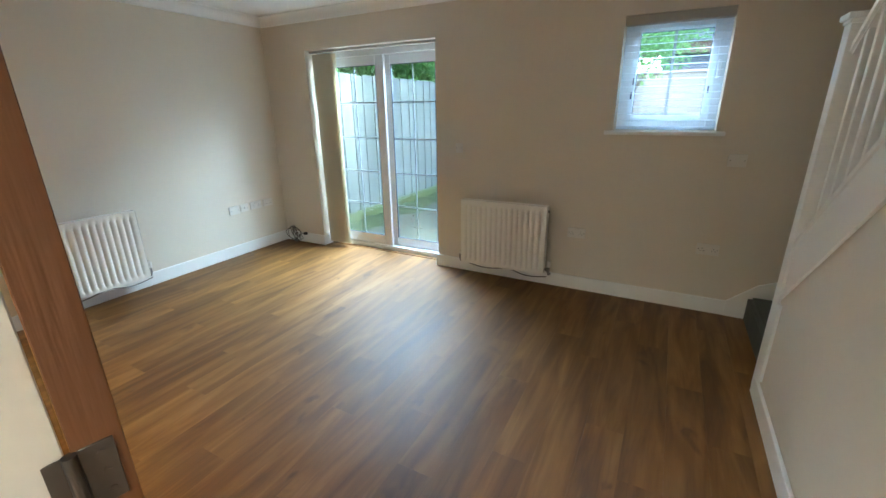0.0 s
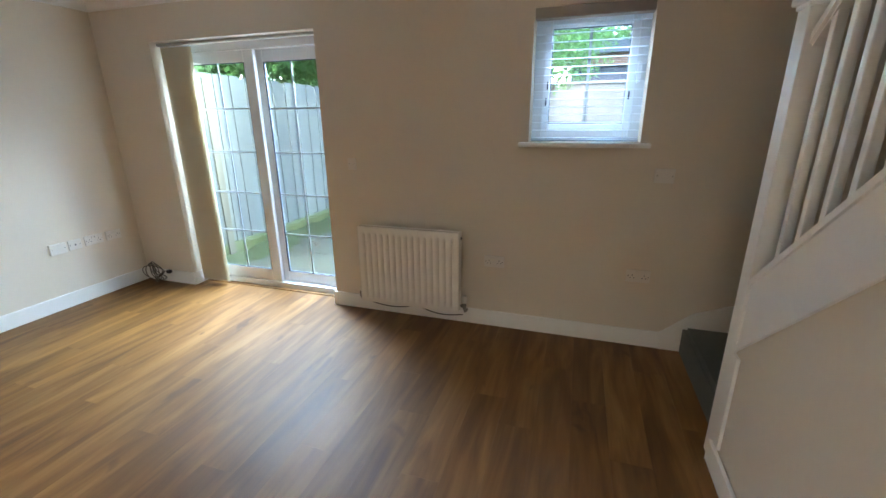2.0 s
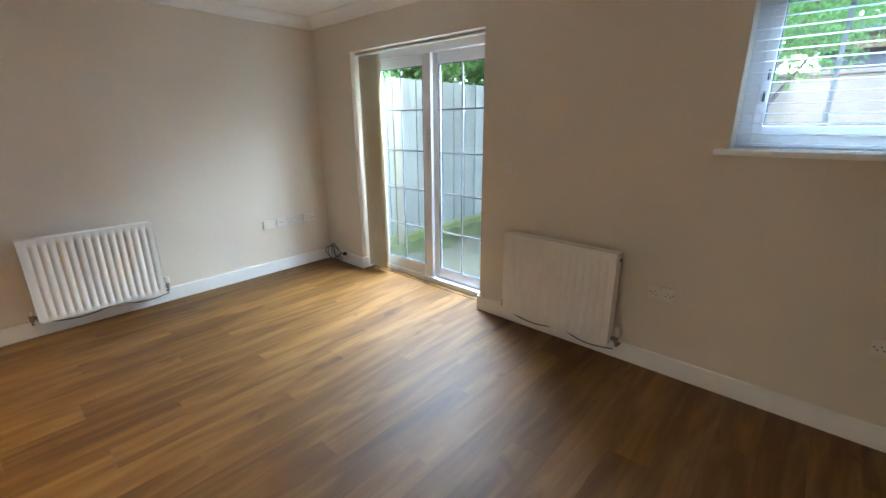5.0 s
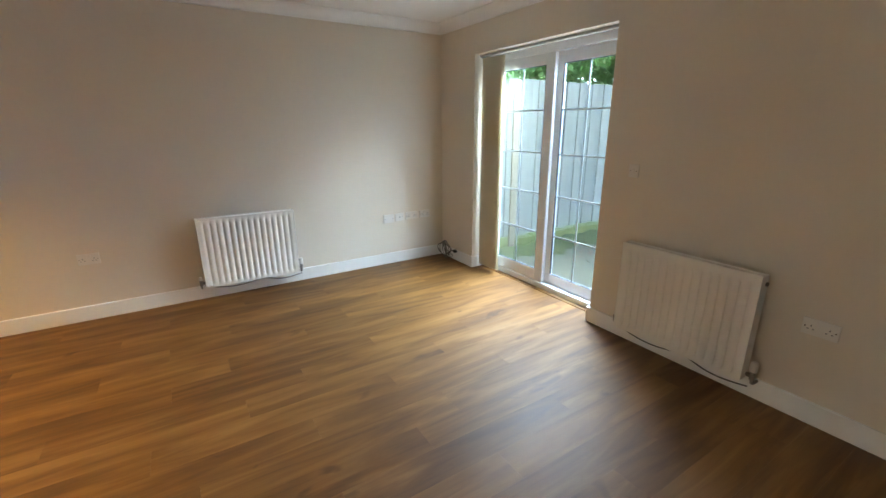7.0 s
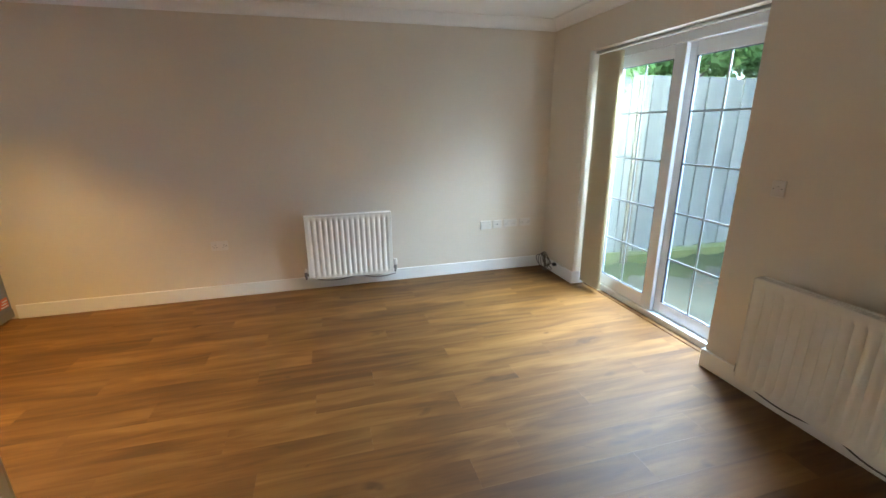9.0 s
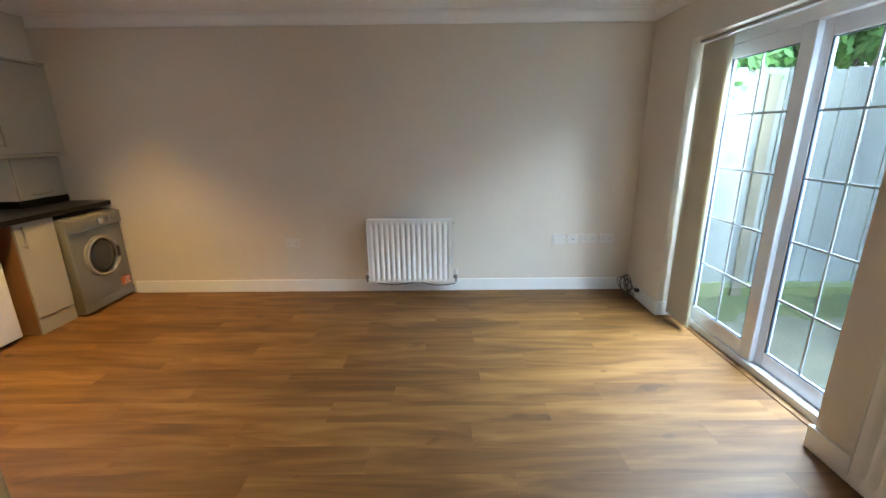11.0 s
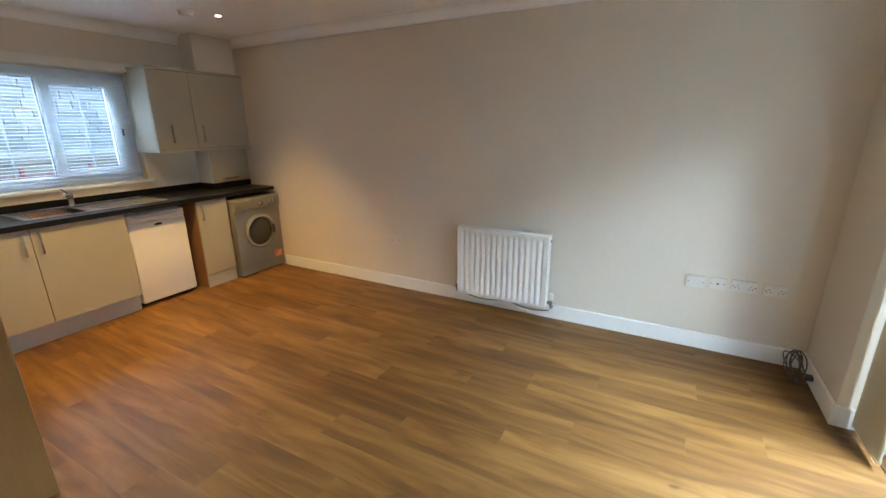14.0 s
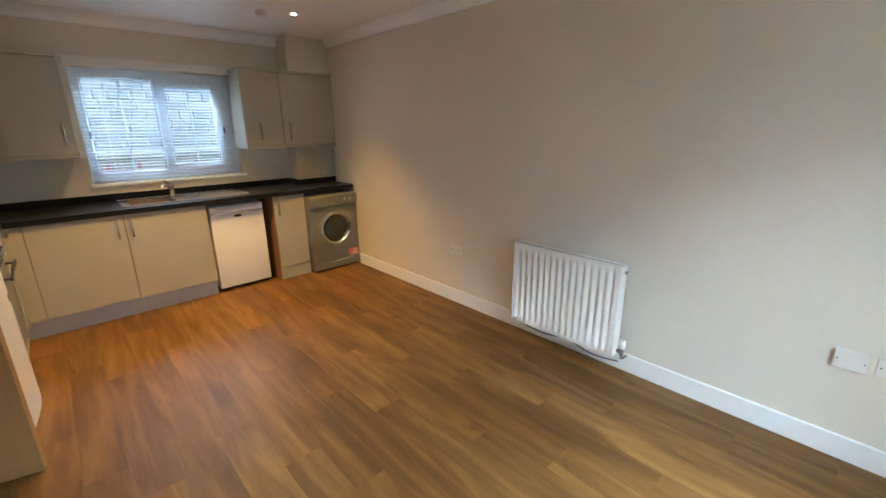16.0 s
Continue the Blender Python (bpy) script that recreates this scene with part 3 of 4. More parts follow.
# ---- small window with venetian blind ----
def window(name, x0, x1, z0, z1, yf, s, panes, label, fw):
    """A plastic window in an opening; s points outwards along y; panes are (glass x0, x1, z0, z1, sash margin)."""
    w = thing(name, (0, 0, 0), label, "window", kind="structure")
    def slab(xa, xb, za, zb, da, db, bev=0.004):
        ya, yb = yf + s * da, yf + s * db
        return boxed(xa, xb, min(ya, yb), max(ya, yb), za, zb, bev, 2)
    e = 0.001
    fl, fr_, fb, ft = fw
    f = slab(x0 + e, x0 + fl, z0 + e, z1 - e, 0, 0.07)
    for args in ((x1 - fr_, x1 - e, z0 + e, z1 - e), (x0 + fl, x1 - fr_, z0 + e, z0 + fb), (x0 + fl, x1 - fr_, z1 - ft, z1 - e)):
        box(f, args[0], args[1], min(yf, yf + s * 0.07), max(yf, yf + s * 0.07), args[2], args[3], 0.004, 2)
    part("window_frame", f, M_UPVC, w)
    for gx0, gx1, gz0, gz1, m in panes:
        sx0, sx1, sz0, sz1 = gx0 - m, gx1 + m, gz0 - m, gz1 + m
        sh = part("sash", slab(sx0, gx0, sz0, sz1, -0.018, 0.05), M_UPVC, w)
        part("stile", slab(gx1, sx1, sz0, sz1, -0.018, 0.05), M_UPVC, sh)
        part("rail", slab(gx0, gx1, sz0, gz0, -0.018, 0.05), M_UPVC, sh)
        part("rail", slab(gx0, gx1, gz1, sz1, -0.018, 0.05), M_UPVC, sh)
        g = part("pane", slab(gx0 + e, gx1 - e, gz0 + e, gz1 - e, 0.014, 0.020, 0), M_GLASS, sh, "clear glass")
        g.visible_shadow = False
        xm = (gx0 + gx1) / 2
        part("glazing_bar", slab(xm - 0.009, xm + 0.009, gz0 + e, gz1 - e, 0.006, 0.0135, 0), M_BAR, sh)
        gk = slab(gx0, gx0 + 0.005, gz0, gz1, -0.010, 0.012, 0)
        for xa, xb, za, zb in ((gx1 - 0.005, gx1, gz0, gz1), (gx0 + 0.005, gx1 - 0.005, gz0, gz0 + 0.005), (gx0 + 0.005, gx1 - 0.005, gz1 - 0.005, gz1)):
            ya, yb = yf - s * 0.010, yf + s * 0.012
            box(gk, xa, xb, min(ya, yb), max(ya, yb), za, zb)
        part("gasket", gk, M_SEAL, sh)
    return w


win = window("window_1", WX0, WX1, WZ0, WZ1, YN + 0.14, 1, [(-0.105, 0.353, 1.462, 2.03, 0.045)], "small white plastic window with one casement", (0.065, 0.065, 0.068, 0.06))
b = boxed(0.405, 0.425, YN + 0.10, YN + 0.122, 1.70, 1.82, 0.004, 2)
part("handle", b, M_UPVC, win)
for x, z in ((-0.118, 1.70), (-0.124, 1.60), (0.372, 1.63)):
    part("catch", boxed(x - 0.005, x + 0.005, YN + 0.108, YN + 0.1215, z - 0.024, z + 0.024, 0.002), M_SEAL, win, "small dark window catch")
single("window_sill", boxed(-0.272, 0.515, YN - 0.045, YN + 0.135, 1.322, 1.3515, 0.008, 3), M_TRIM, "white painted window board under the small window", "window sill", "structure")


def venetian(name, x0, x1, z0, z1, y, pitch, width, label, tilt, rail_mat, rail):
    v = thing(name, (0, 0, 0), label, "blind")
    part("headrail", boxed(*rail, 0.004, 2), rail_mat, v)
    n = int((z1 - z0) / pitch)
    a = radians(tilt)
    for i in range(n):
        z = z0 + 0.02 + pitch * i
        bm = bmesh.new()
        row = []
        for j in range(4):
            u = (j / 3 - 0.5) * width
            bow = 0.0025 * (1 - (2 * j / 3 - 1) ** 2)
            p = (y + u * math.cos(a) - bow * math.sin(a), z + u * math.sin(a) + bow * math.cos(a))
            row.append((bm.verts.new((x0, *p)), bm.verts.new((x1, *p))))
        for p, q in zip(row, row[1:]):
            bm.faces.new((p[0], p[1], q[1], q[0]))
        bmesh.ops.solidify(bm, geom=bm.faces[:], thickness=0.0012)
        part("slat", bm, M_SLAT, v)
    part("bottom_rail", boxed(x0, x1, y - width / 2, y + width / 2, z0, z0 + 0.012, 0.003), M_SLAT, v)
    for f in (0.14, 0.86):
        x = x0 + (x1 - x0) * f
        part("cord", cyl(bmesh.new(), (x, y - width / 2 - 0.002, z0), (x, y - width / 2 - 0.002, z1), 0.0011, 6), M_PLATE, v)
    return v


vn = venetian("venetian_blind", WX0 + 0.012, WX1 - 0.012, WZ0 + 0.006, WZ1 - 0.06, YN + 0.055, 0.047, 0.05,
              "white venetian blind with open slats in the small window", 2, M_VAL,
              (WX0 + 0.004, WX1 - 0.004, YN + 0.006, YN + 0.075, WZ1 - 0.062, WZ1 - 0.002))

# ---- radiators ----
def radiator():
    w, h, d = 0.782, 0.60, 0.075
    r = thing("radiator", (0, 0, 0), "white ribbed steel panel radiator on the wall, with valves", "radiator", "radiators on the walls")
    prof = []
    n = 15
    pitch = (w - 0.05) / n
    for i in range(n):
        a = -w / 2 + 0.025 + pitch * i
        prof += [(a + pitch * q / 10, (0.5 + 0.5 * math.cos(2 * math.pi * q / 10)) ** 0.5) for q in range(10)]
    prof.append((-w / 2 + 0.025 + pitch * n, 1.0))
    prof = [(-w / 2, 0.0), (-w / 2 + 0.012, 0.0)] + [(x, -0.017 * (1 - k)) for x, k in prof] + [(w / 2 - 0.012, 0.0), (w / 2, 0.0)]
    levels = [(0.0, 0), (0.028, 0), (0.048, 1), (h - 0.062, 1), (h - 0.040, 0), (h, 0)]
    bm = bmesh.new()
    grid = [[bm.verts.new((x, -d + (-dep) * s, z)) for x, dep in prof] for z, s in levels]
    for p, q in zip(grid, grid[1:]):
        for i in range(len(prof) - 1):
            bm.faces.new((p[i], p[i + 1], q[i + 1], q[i]))
    bmesh.ops.recalc_face_normals(bm, faces=bm.faces)
    bmesh.ops.solidify(bm, geom=bm.faces[:], thickness=0.0016)
    part("front_panel", bm, M_RAD, r, smooth=True)
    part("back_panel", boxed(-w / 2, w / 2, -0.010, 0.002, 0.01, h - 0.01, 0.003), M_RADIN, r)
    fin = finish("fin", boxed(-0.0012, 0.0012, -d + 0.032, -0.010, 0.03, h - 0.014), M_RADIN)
    for i in range(38):
        o = new("fin", fin)
        o.parent, o.location = r, (-w / 2 + 0.02 + (w - 0.04) * i / 37, 0, 0)
    for s in (-1, 1):
        part("side_panel", boxed(min(s * w / 2, s * (w / 2 + 0.004)), max(s * w / 2, s * (w / 2 + 0.004)), -d - 0.004, 0.002, 0.012, h + 0.002, 0.0015), M_RAD, r)
    b = bmesh.new()
    for yy in (-d + 0.006, -0.008):
        box(b, -w / 2, w / 2, yy, yy + 0.008, h - 0.004, h + 0.003, 0.001)
    part("top_rim", b, M_RAD, r)
    g = bmesh.new()
    for i in range(40):
        x = -w / 2 + 0.004 + (w - 0.008) * i / 40
        box(g, x, x + (w - 0.008) / 40 * 0.8, -d + 0.0145, -0.0085, h - 0.008, h - 0.003)
    part("top_grille", g, M_RAD, r, "white slotted top grille")
    for s in (-1, 1):
        v = bmesh.new()
        x = s * (w / 2 + 0.035)
        cyl(v, (s * (w / 2 - 0.01), -0.02, 0.035), (x, -0.02, 0.035), 0.010, 14)
        cyl(v, (x, -0.02, 0.012), (x, -0.02, 0.060), 0.013, 14)
        cyl(v, (s * (w / 2 + 0.012), -0.02, 0.035), (s * (w / 2 + 0.024), -0.02, 0.035), 0.015, 6)
        vv = part("valve", v, M_BRASS, r, "dull metal radiator valve", smooth=True)
        part("pipe", tube([(x, -0.02, 0.014), (x, -0.02, -0.01), (x, 0.0, -0.022), (x, 0.05, -0.026), (x, 0.078, -0.027)], 0.0075), M_BRASS, vv, smooth=True)
        hd = bmesh.new()
        if s > 0:
            lathe(hd, [(0.015, 0.060), (0.019, 0.066), (0.019, 0.108), (0.015, 0.118)], (x, -0.02, 0), "z", 20)
        else:
            lathe(hd, [(0.011, 0.060), (0.012, 0.064), (0.012, 0.085), (0.009, 0.090)], (x, -0.02, 0), "z", 20)
        part("valve_head", hd, M_PLATE, vv, "white plastic valve cap", smooth=True)
    for s in (-1, 1):
        for z in (0.08, h - 0.08):
            part("bracket", boxed(s * 0.28 - 0.018, s * 0.28 + 0.018, 0.002, 0.079, z - 0.03, z + 0.03, 0.002), M_RAD, r)
    part("bleed_plug", lathe(bmesh.new(), [(0.011, 0.0), (0.011, 0.008), (0.006, 0.010)], (w / 2 + 0.004, -0.02, h - 0.045), "x", 14), M_BRASS, r)
    return r


ra = radiator()
ra.matrix_basis = pose(-1.031, YN - 0.0795, 0.138)
rb = copy_thing(ra, pose(XW + 0.0795, 1.700, 0.138, 0, 0, 90))
for at, turn in (((-1.031, YN - 0.125, 0.004), 0), ((XW + 0.125, 1.700, 0.004), 90)):
    c = thing("loose_cable", at, "dark loose cable sagging under the radiator", "cable", "cables under the radiators", turn=turn)
    part("lead", tube([(-0.40, 0, 0.155), (-0.34, 0, 0.125), (-0.24, 0, 0.105), (-0.14, 0.0, 0.100), (-0.06, 0, 0.11), (0.02, 0, 0.126),
                       (0.10, 0, 0.128), (0.16, 0, 0.105), (0.24, 0, 0.088), (0.33, 0, 0.094), (0.42, 0, 0.112)], 0.004), M_CABLE, c, smooth=True)

# ---- sockets and switches ----
def plate(name, at, turn, w, h, kind, label, cat="socket"):
    """A wall plate; local x runs along the wall, -y out of it."""
    p = thing(name, at, label, cat, "sockets and switches", turn=turn)
    d = 0.024 if kind == "box" else 0.011
    part("faceplate", boxed(-w / 2, w / 2, -d, -0.0005, -h / 2, h / 2, 0.003, 2), M_PLATE, p)
    if kind == "double":
        for s in (-1, 1):
            b = bmesh.new()
            for dx, dz, ww, hh in ((0, 0.006, 0.004, 0.009), (-0.011, -0.012, 0.008, 0.004), (0.011, -0.012, 0.008, 0.004)):
                box(b, s * w * 0.25 + dx - ww / 2, s * w * 0.25 + dx + ww / 2, -d - 0.0006, -d + 0.002, dz - hh / 2, dz + hh / 2)
            part("pin_holes", b, M_DARK, p)
            part("rocker", boxed(s * 0.012 - 0.006, s * 0.012 + 0.006, -d - 0.004, -d + 0.001, 0.014, 0.034, 0.0015), M_PLATE, p)
    elif kind == "aerial":
        part("aerial_hole", lathe(bmesh.new(), [(0.007, -d - 0.003), (0.005, -d - 0.003), (0.004, -d)], (0, 0, 0.0), "y", 16), M_DARK, p)
    elif kind == "switch":
        part("rocker", boxed(-0.007, 0.007, -d - 0.005, -d + 0.001, -0.014, 0.014, 0.002), M_PLATE, p)
    for s in (-1, 1):
        part("screw", lathe(bmesh.new(), [(0.0035, -d - 0.0008), (0.003, -d)], (s * (w / 2 - 0.013), 0, 0), "y", 10), M_CHROME, p)
    return p


plate("double_socket", (-0.41, YN, 0.511), 0, 0.146, 0.086, "double", "white plastic double socket on the cream wall")
plate("double_socket", (0.547, YN, 0.502), 0, 0.146, 0.086, "double", "white plastic double socket near the stairs")
plate("blank_plate", (0.615, YN, 1.160), 0, 0.110, 0.086, "box", "white plastic surface box below the small window", "wall box")
plate("light_switch", (-1.513, YN, 1.183), 0, 0.070, 0.086, "switch", "white plastic light switch beside the patio door", "light switch")
plate("telephone_box", (XW, 3.108, 0.507), 90, 0.118, 0.088, "box", "white raised telephone box on the wall", "wall box")
plate("aerial_socket", (XW, 3.240, 0.509), 90, 0.100, 0.084, "aerial", "white aerial socket plate with one dark hole")
plate("double_socket", (XW, 3.392, 0.512), 90, 0.150, 0.084, "double", "white plastic double socket in a row of plates")
plate("double_socket", (XW, 3.560, 0.512), 90, 0.130, 0.084, "double", "white plastic double socket at the end of a row")
plate("double_socket", (XW, 0.560, 0.495), 90, 0.140, 0.086, "double", "white plastic double socket low on the long wall")

# coil of cable in the corner
coil = thing("coiled_cable", (-3.665, 3.735, 0.0), "dark brown coiled cable lying in the room corner", "cable")
pts = []
rnd = random.Random(4)
tilt, lean, rr, cz = 0.0, 0.0, 0.1, 0.12
for i in range(66):
    if i % 11 == 0:
        tilt, lean, rr, cz = rnd.uniform(-1.2, 0.9), rnd.uniform(0.1, 0.8), rnd.uniform(0.082, 0.118), rnd.uniform(0.112, 0.135)
    a = 2 * math.pi * i / 11
    u, v = rr * math.cos(a), rr * math.sin(a)
    pts.append((u * math.cos(tilt) + 0.012 * math.sin(i * 0.5), min(0.035, -0.045 + u * math.sin(tilt) * 0.7 - v * lean * 0.45), max(0.008, cz + v * math.cos(lean))))
pts += [(0.09, -0.03, 0.15), (0.12, -0.01, 0.13)]
part("lead", tube(pts, 0.0036, res=4), M_CABLE, coil, smooth=True)
part("plug", boxed(0.115, 0.155, -0.025, 0.012, 0.115, 0.145, 0.006, 2), M_DARK, coil, "black plug")

# ---- kitchen: base units ----
YF = YS + 0.62        # front of the doors
WZ = 0.925            # worktop's upper face
def handle(parent, x, z, length, y=YF, upright=True, label="brushed chrome bar handle"):
    b = bmesh.new()
    if upright:
        box(b, x - 0.007, x + 0.007, y + 0.022, y + 0.032, z - length / 2, z + length / 2, 0.003, 2)
        for s in (-1, 1):
            box(b, x - 0.005, x + 0.005, y + 0.001, y + 0.023, z + s * (length / 2 - 0.012) - 0.005, z + s * (length / 2 - 0.012) + 0.005, 0.001)
    else:
        box(b, x - length / 2, x + length / 2, y + 0.022, y + 0.032, z - 0.007, z + 0.007, 0.003, 2)
        for s in (-1, 1):
            box(b, x + s * (length / 2 - 0.012) - 0.005, x + s * (length / 2 - 0.012) + 0.005, y + 0.001, y + 0.023, z - 0.005, z + 0.005, 0.001)
    return part("handle", b, M_CHROME, parent, label, smooth=True)


sink_unit = thing("base_cabinet", (0, 0, 0), "cream gloss double sink cabinet under the black worktop", "cabinet", "base cabinets")
part("body", boxed(-2.385, -1.18, YS + 0.004, YF - 0.021, 0.152, 0.884), M_CARC, sink_unit, "oak-coloured carcass")
for x0, x1, hx in ((-1.772, -1.182, -1.722), (-2.383, -1.776, -1.817)):
    d = part("door", boxed(x0, x1, YF - 0.019, YF, 0.155, 0.880, 0.0025, 2), M_CAB, sink_unit)
    handle(d, hx, 0.775, 0.165)
part("plinth", boxed(-2.385, -1.045, YF - 0.075, YF - 0.058, 0.001, 0.150), M_PLINTH, sink_unit, "grey plinth board")

cor = thing("corner_cabinet", (0, 0, 0), "cream gloss corner cabinet beside the oven", "cabinet", "base cabinets")
part("body", boxed(-1.178, -0.445, YS + 0.004, YF - 0.021, 0.152, 0.884), M_CARC, cor)
part("corner_post", boxed(-1.178, -1.062, YF - 0.019, YF, 0.155, 0.880, 0.002), M_CAB, cor)
b = boxed(-1.081, -1.062, YF + 0.002, YF + 0.19, 0.155, 0.880, 0.002)
dd = part("door", b, M_CAB, cor)
h = bmesh.new()
box(h, -1.115, -1.105, YF + 0.06, YF + 0.16, 0.66, 0.674, 0.003)
for yy in (YF + 0.075, YF + 0.145):
    box(h, -1.106, -1.081, yy - 0.005, yy + 0.005, 0.662, 0.672)
part("handle", h, M_CHROME, dd, "brushed chrome bar handle")
h = bmesh.new()
box(h, -1.115, -1.105, YF + 0.06, YF + 0.16, 0.84, 0.852, 0.003)
for yy in (YF + 0.075, YF + 0.145):
    box(h, -1.106, -1.081, yy - 0.005, yy + 0.005, 0.841, 0.851)
part("handle", h, M_CHROME, dd, "brushed chrome bar handle")

OY0, OY1 = YF + 0.195, YF + 0.76
oven = thing("oven", (0, 0, 0), "built-in grey oven with black fascia and handle", "oven")
part("body", boxed(-1.04, -0.46, OY0, OY1, 0.152, 0.884), M_SILVER, oven)
part("oven_door", boxed(-1.072, -1.042, OY0 + 0.002, OY1 - 0.002, 0.16, 0.715, 0.004), M_SILVER, oven, "grey oven door")
part("fascia", boxed(-1.072, -1.042, OY0 + 0.002, OY1 - 0.002, 0.72, 0.880, 0.004), M_DARK, oven, "black control panel")
h = bmesh.new()
cyl(h, (-1.118, OY0 + 0.04, 0.69), (-1.118, OY1 - 0.04, 0.69), 0.010, 14)
for yy in (OY0 + 0.06, OY1 - 0.06):
    cyl(h, (-1.118, yy, 0.69), (-1.072, yy, 0.69), 0.008, 10)
part("handle", h, M_DARK, oven, "black oven handle", smooth=True)
for i in range(4):
    yy = OY0 + 0.09 + 0.125 * i
    part("knob", lathe(bmesh.new(), [(0.019, -1.072), (0.018, -1.092), (0.014, -1.096)], (0, yy, 0.80), "x", 18), M_CHROME, oven, "chrome knob", smooth=True)
part("plinth", boxed(-1.045, -1.03, YF - 0.058, OY1, 0.001, 0.150), M_PLINTH, oven, "grey plinth board")

FY = OY1 + 0.012
frz = thing("freezer", (0, 0, 0), "white under-counter freezer with bowed door", "freezer")
part("body", boxed(-1.045, -0.47, FY, 0.252, 0.02, 0.850, 0.006), M_FRIDGE, frz)
prof = [(-1.05, FY + 0.002), (-1.05, 0.250)] + [(-1.085 - 0.028 * math.sin(math.pi * i / 10), 0.250 - (0.248 - FY) * i / 10) for i in range(11)]
b = bmesh.new()
prism(b, prof, "z", 0.03, 0.846)
part("door", b, M_FRIDGE, frz, smooth=True)
part("badge", boxed(-1.1155, -1.110, -0.10, -0.06, 0.655, 0.690), M_BRASS, frz, "small dark oval badge")

unit = thing("base_cabinet", (0, 0, 0), "narrow cream gloss base cabinet with oak sides", "cabinet", "base cabinets")
part("body", boxed(-3.322, -2.996, YS + 0.004, YF - 0.021, 0.001, 0.884), M_CARC, unit, "oak-coloured carcass sides")
d = part("door", boxed(-3.320, -2.998, YF - 0.019, YF, 0.135, 0.880, 0.0025, 2), M_CAB, unit)
handle(d, -3.035, 0.775, 0.165)
part("plinth", boxed(-3.320, -2.998, YF - 0.024, YF - 0.006, 0.001, 0.132), M_CAB, unit)

# small fridge
fr = thing("fridge", (-2.662, YF - 0.082, 0), "small white under-counter fridge with dark oval badge", "fridge")
part("body", boxed(-0.245, 0.245, -0.54, -0.045, 0.03, 0.845, 0.006), M_FRIDGE, fr)
part("base", boxed(-0.235, 0.235, -0.50, -0.05, 0.001, 0.03), M_DARK, fr, "dark base and feet")
part("door", boxed(-0.246, 0.246, -0.040, 0.020, 0.035, 0.770, 0.010, 3), M_FRIDGE, fr, smooth=True)
b = boxed(-0.246, 0.246, -0.040, 0.020, 0.773, 0.842, 0.009, 3)
tp = part("door_top", b, M_FRIDGE, fr, "white top edge of the door", smooth=True)
b = bmesh.new()
prism(b, [(-0.215, 0.835), (-0.16, 0.806), (0.16, 0.806), (0.215, 0.835)], "y", 0.019, 0.030)
part("grip", b, M_FRIDGE2, tp, "moulded grip")
b = bmesh.new()
prism(b, [(0.036 * math.cos(a), 0.735 + 0.012 * math.sin(a)) for a in (i * math.pi / 10 for i in range(20))], "y", 0.0195, 0.0225)
part("badge", b, M_DARK, fr, "dark oval badge")

# washing machine
wm = thing("washing_machine", (-3.620, YF + 0.068, 0), "silver front-loading washing machine with orange energy label", "washing machine")
part("cabinet_body", boxed(-0.288, 0.288, -0.52, 0.0, 0.015, 0.845, 0.012, 3), M_SILVER, wm, smooth=True)
for sx in (-1, 1):
    for yy in (-0.47, -0.05):
        part("foot", cyl(bmesh.new(), (sx * 0.24, yy, 0.001), (sx * 0.24, yy, 0.02), 0.02, 12), M_DARK, wm)
b = boxed(-0.286, 0.286, -0.05, 0.022, 0.725, 0.842, 0.012, 3)
pn = part("control_panel", b, M_SILVER, wm, "silver control panel", smooth=True)
part("drawer", boxed(0.095, 0.272, 0.0, 0.030, 0.730, 0.832, 0.010, 3), M_SILVER, pn, "detergent drawer front", smooth=True)
part("dial", lathe(bmesh.new(), [(0.028, 0.020), (0.026, 0.038), (0.020, 0.042)], (-0.03, 0, 0.778), "y", 24), M_RING, pn, "programme dial", smooth=True)
for x in (-0.12, -0.18):
    part("knob", lathe(bmesh.new(), [(0.014, 0.020), (0.013, 0.034), (0.010, 0.036)], (x, 0, 0.782), "y", 18), M_CHROME, pn, "small chrome knob", smooth=True)
for i in range(4):
    part("button", boxed(-0.235, -0.22, 0.020, 0.026, 0.745 + 0.018 * i, 0.755 + 0.018 * i, 0.001), M_RING, pn)
dz = 0.470
b = lathe(bmesh.new(), [(0.188, -0.004), (0.188, 0.016), (0.182, 0.030), (0.166, 0.034), (0.154, 0.026), (0.148, 0.010), (0.148, -0.004)], (0.0, 0, dz), "y", 48)
ring = part("porthole_ring", b, M_RING, wm, "pale silver porthole ring", smooth=True)
b = lathe(bmesh.new(), [(0.149, 0.006), (0.138, 0.018), (0.105, 0.034), (0.05, 0.041), (0.004, 0.042)], (0.0, 0, dz), "y", 40)
part("porthole_glass", b, M_DRUM, ring, "dark domed porthole glass", smooth=True)
b = boxed(-0.168, -0.138, 0.028, 0.046, dz - 0.05, dz + 0.05, 0.008, 3)
part("door_catch", b, M_DARK, ring, "dark door catch", smooth=True)
st = part("energy_label", boxed(-0.262, -0.152, 0.0005, 0.002, 0.125, 0.205), M_STICK, wm, "orange printed label")
for i, (x0, x1) in enumerate(((-0.255, -0.175), (-0.245, -0.19), (-0.255, -0.20))):
    part("print_bar", boxed(x0, x1, 0.0021, 0.0026, 0.132 + 0.022 * i, 0.141 + 0.022 * i), M_STICKW, st)
part("kick_panel", boxed(-0.285, 0.285, 0.0, 0.004, 0.02, 0.09, 0.002), M_SILVER, wm)

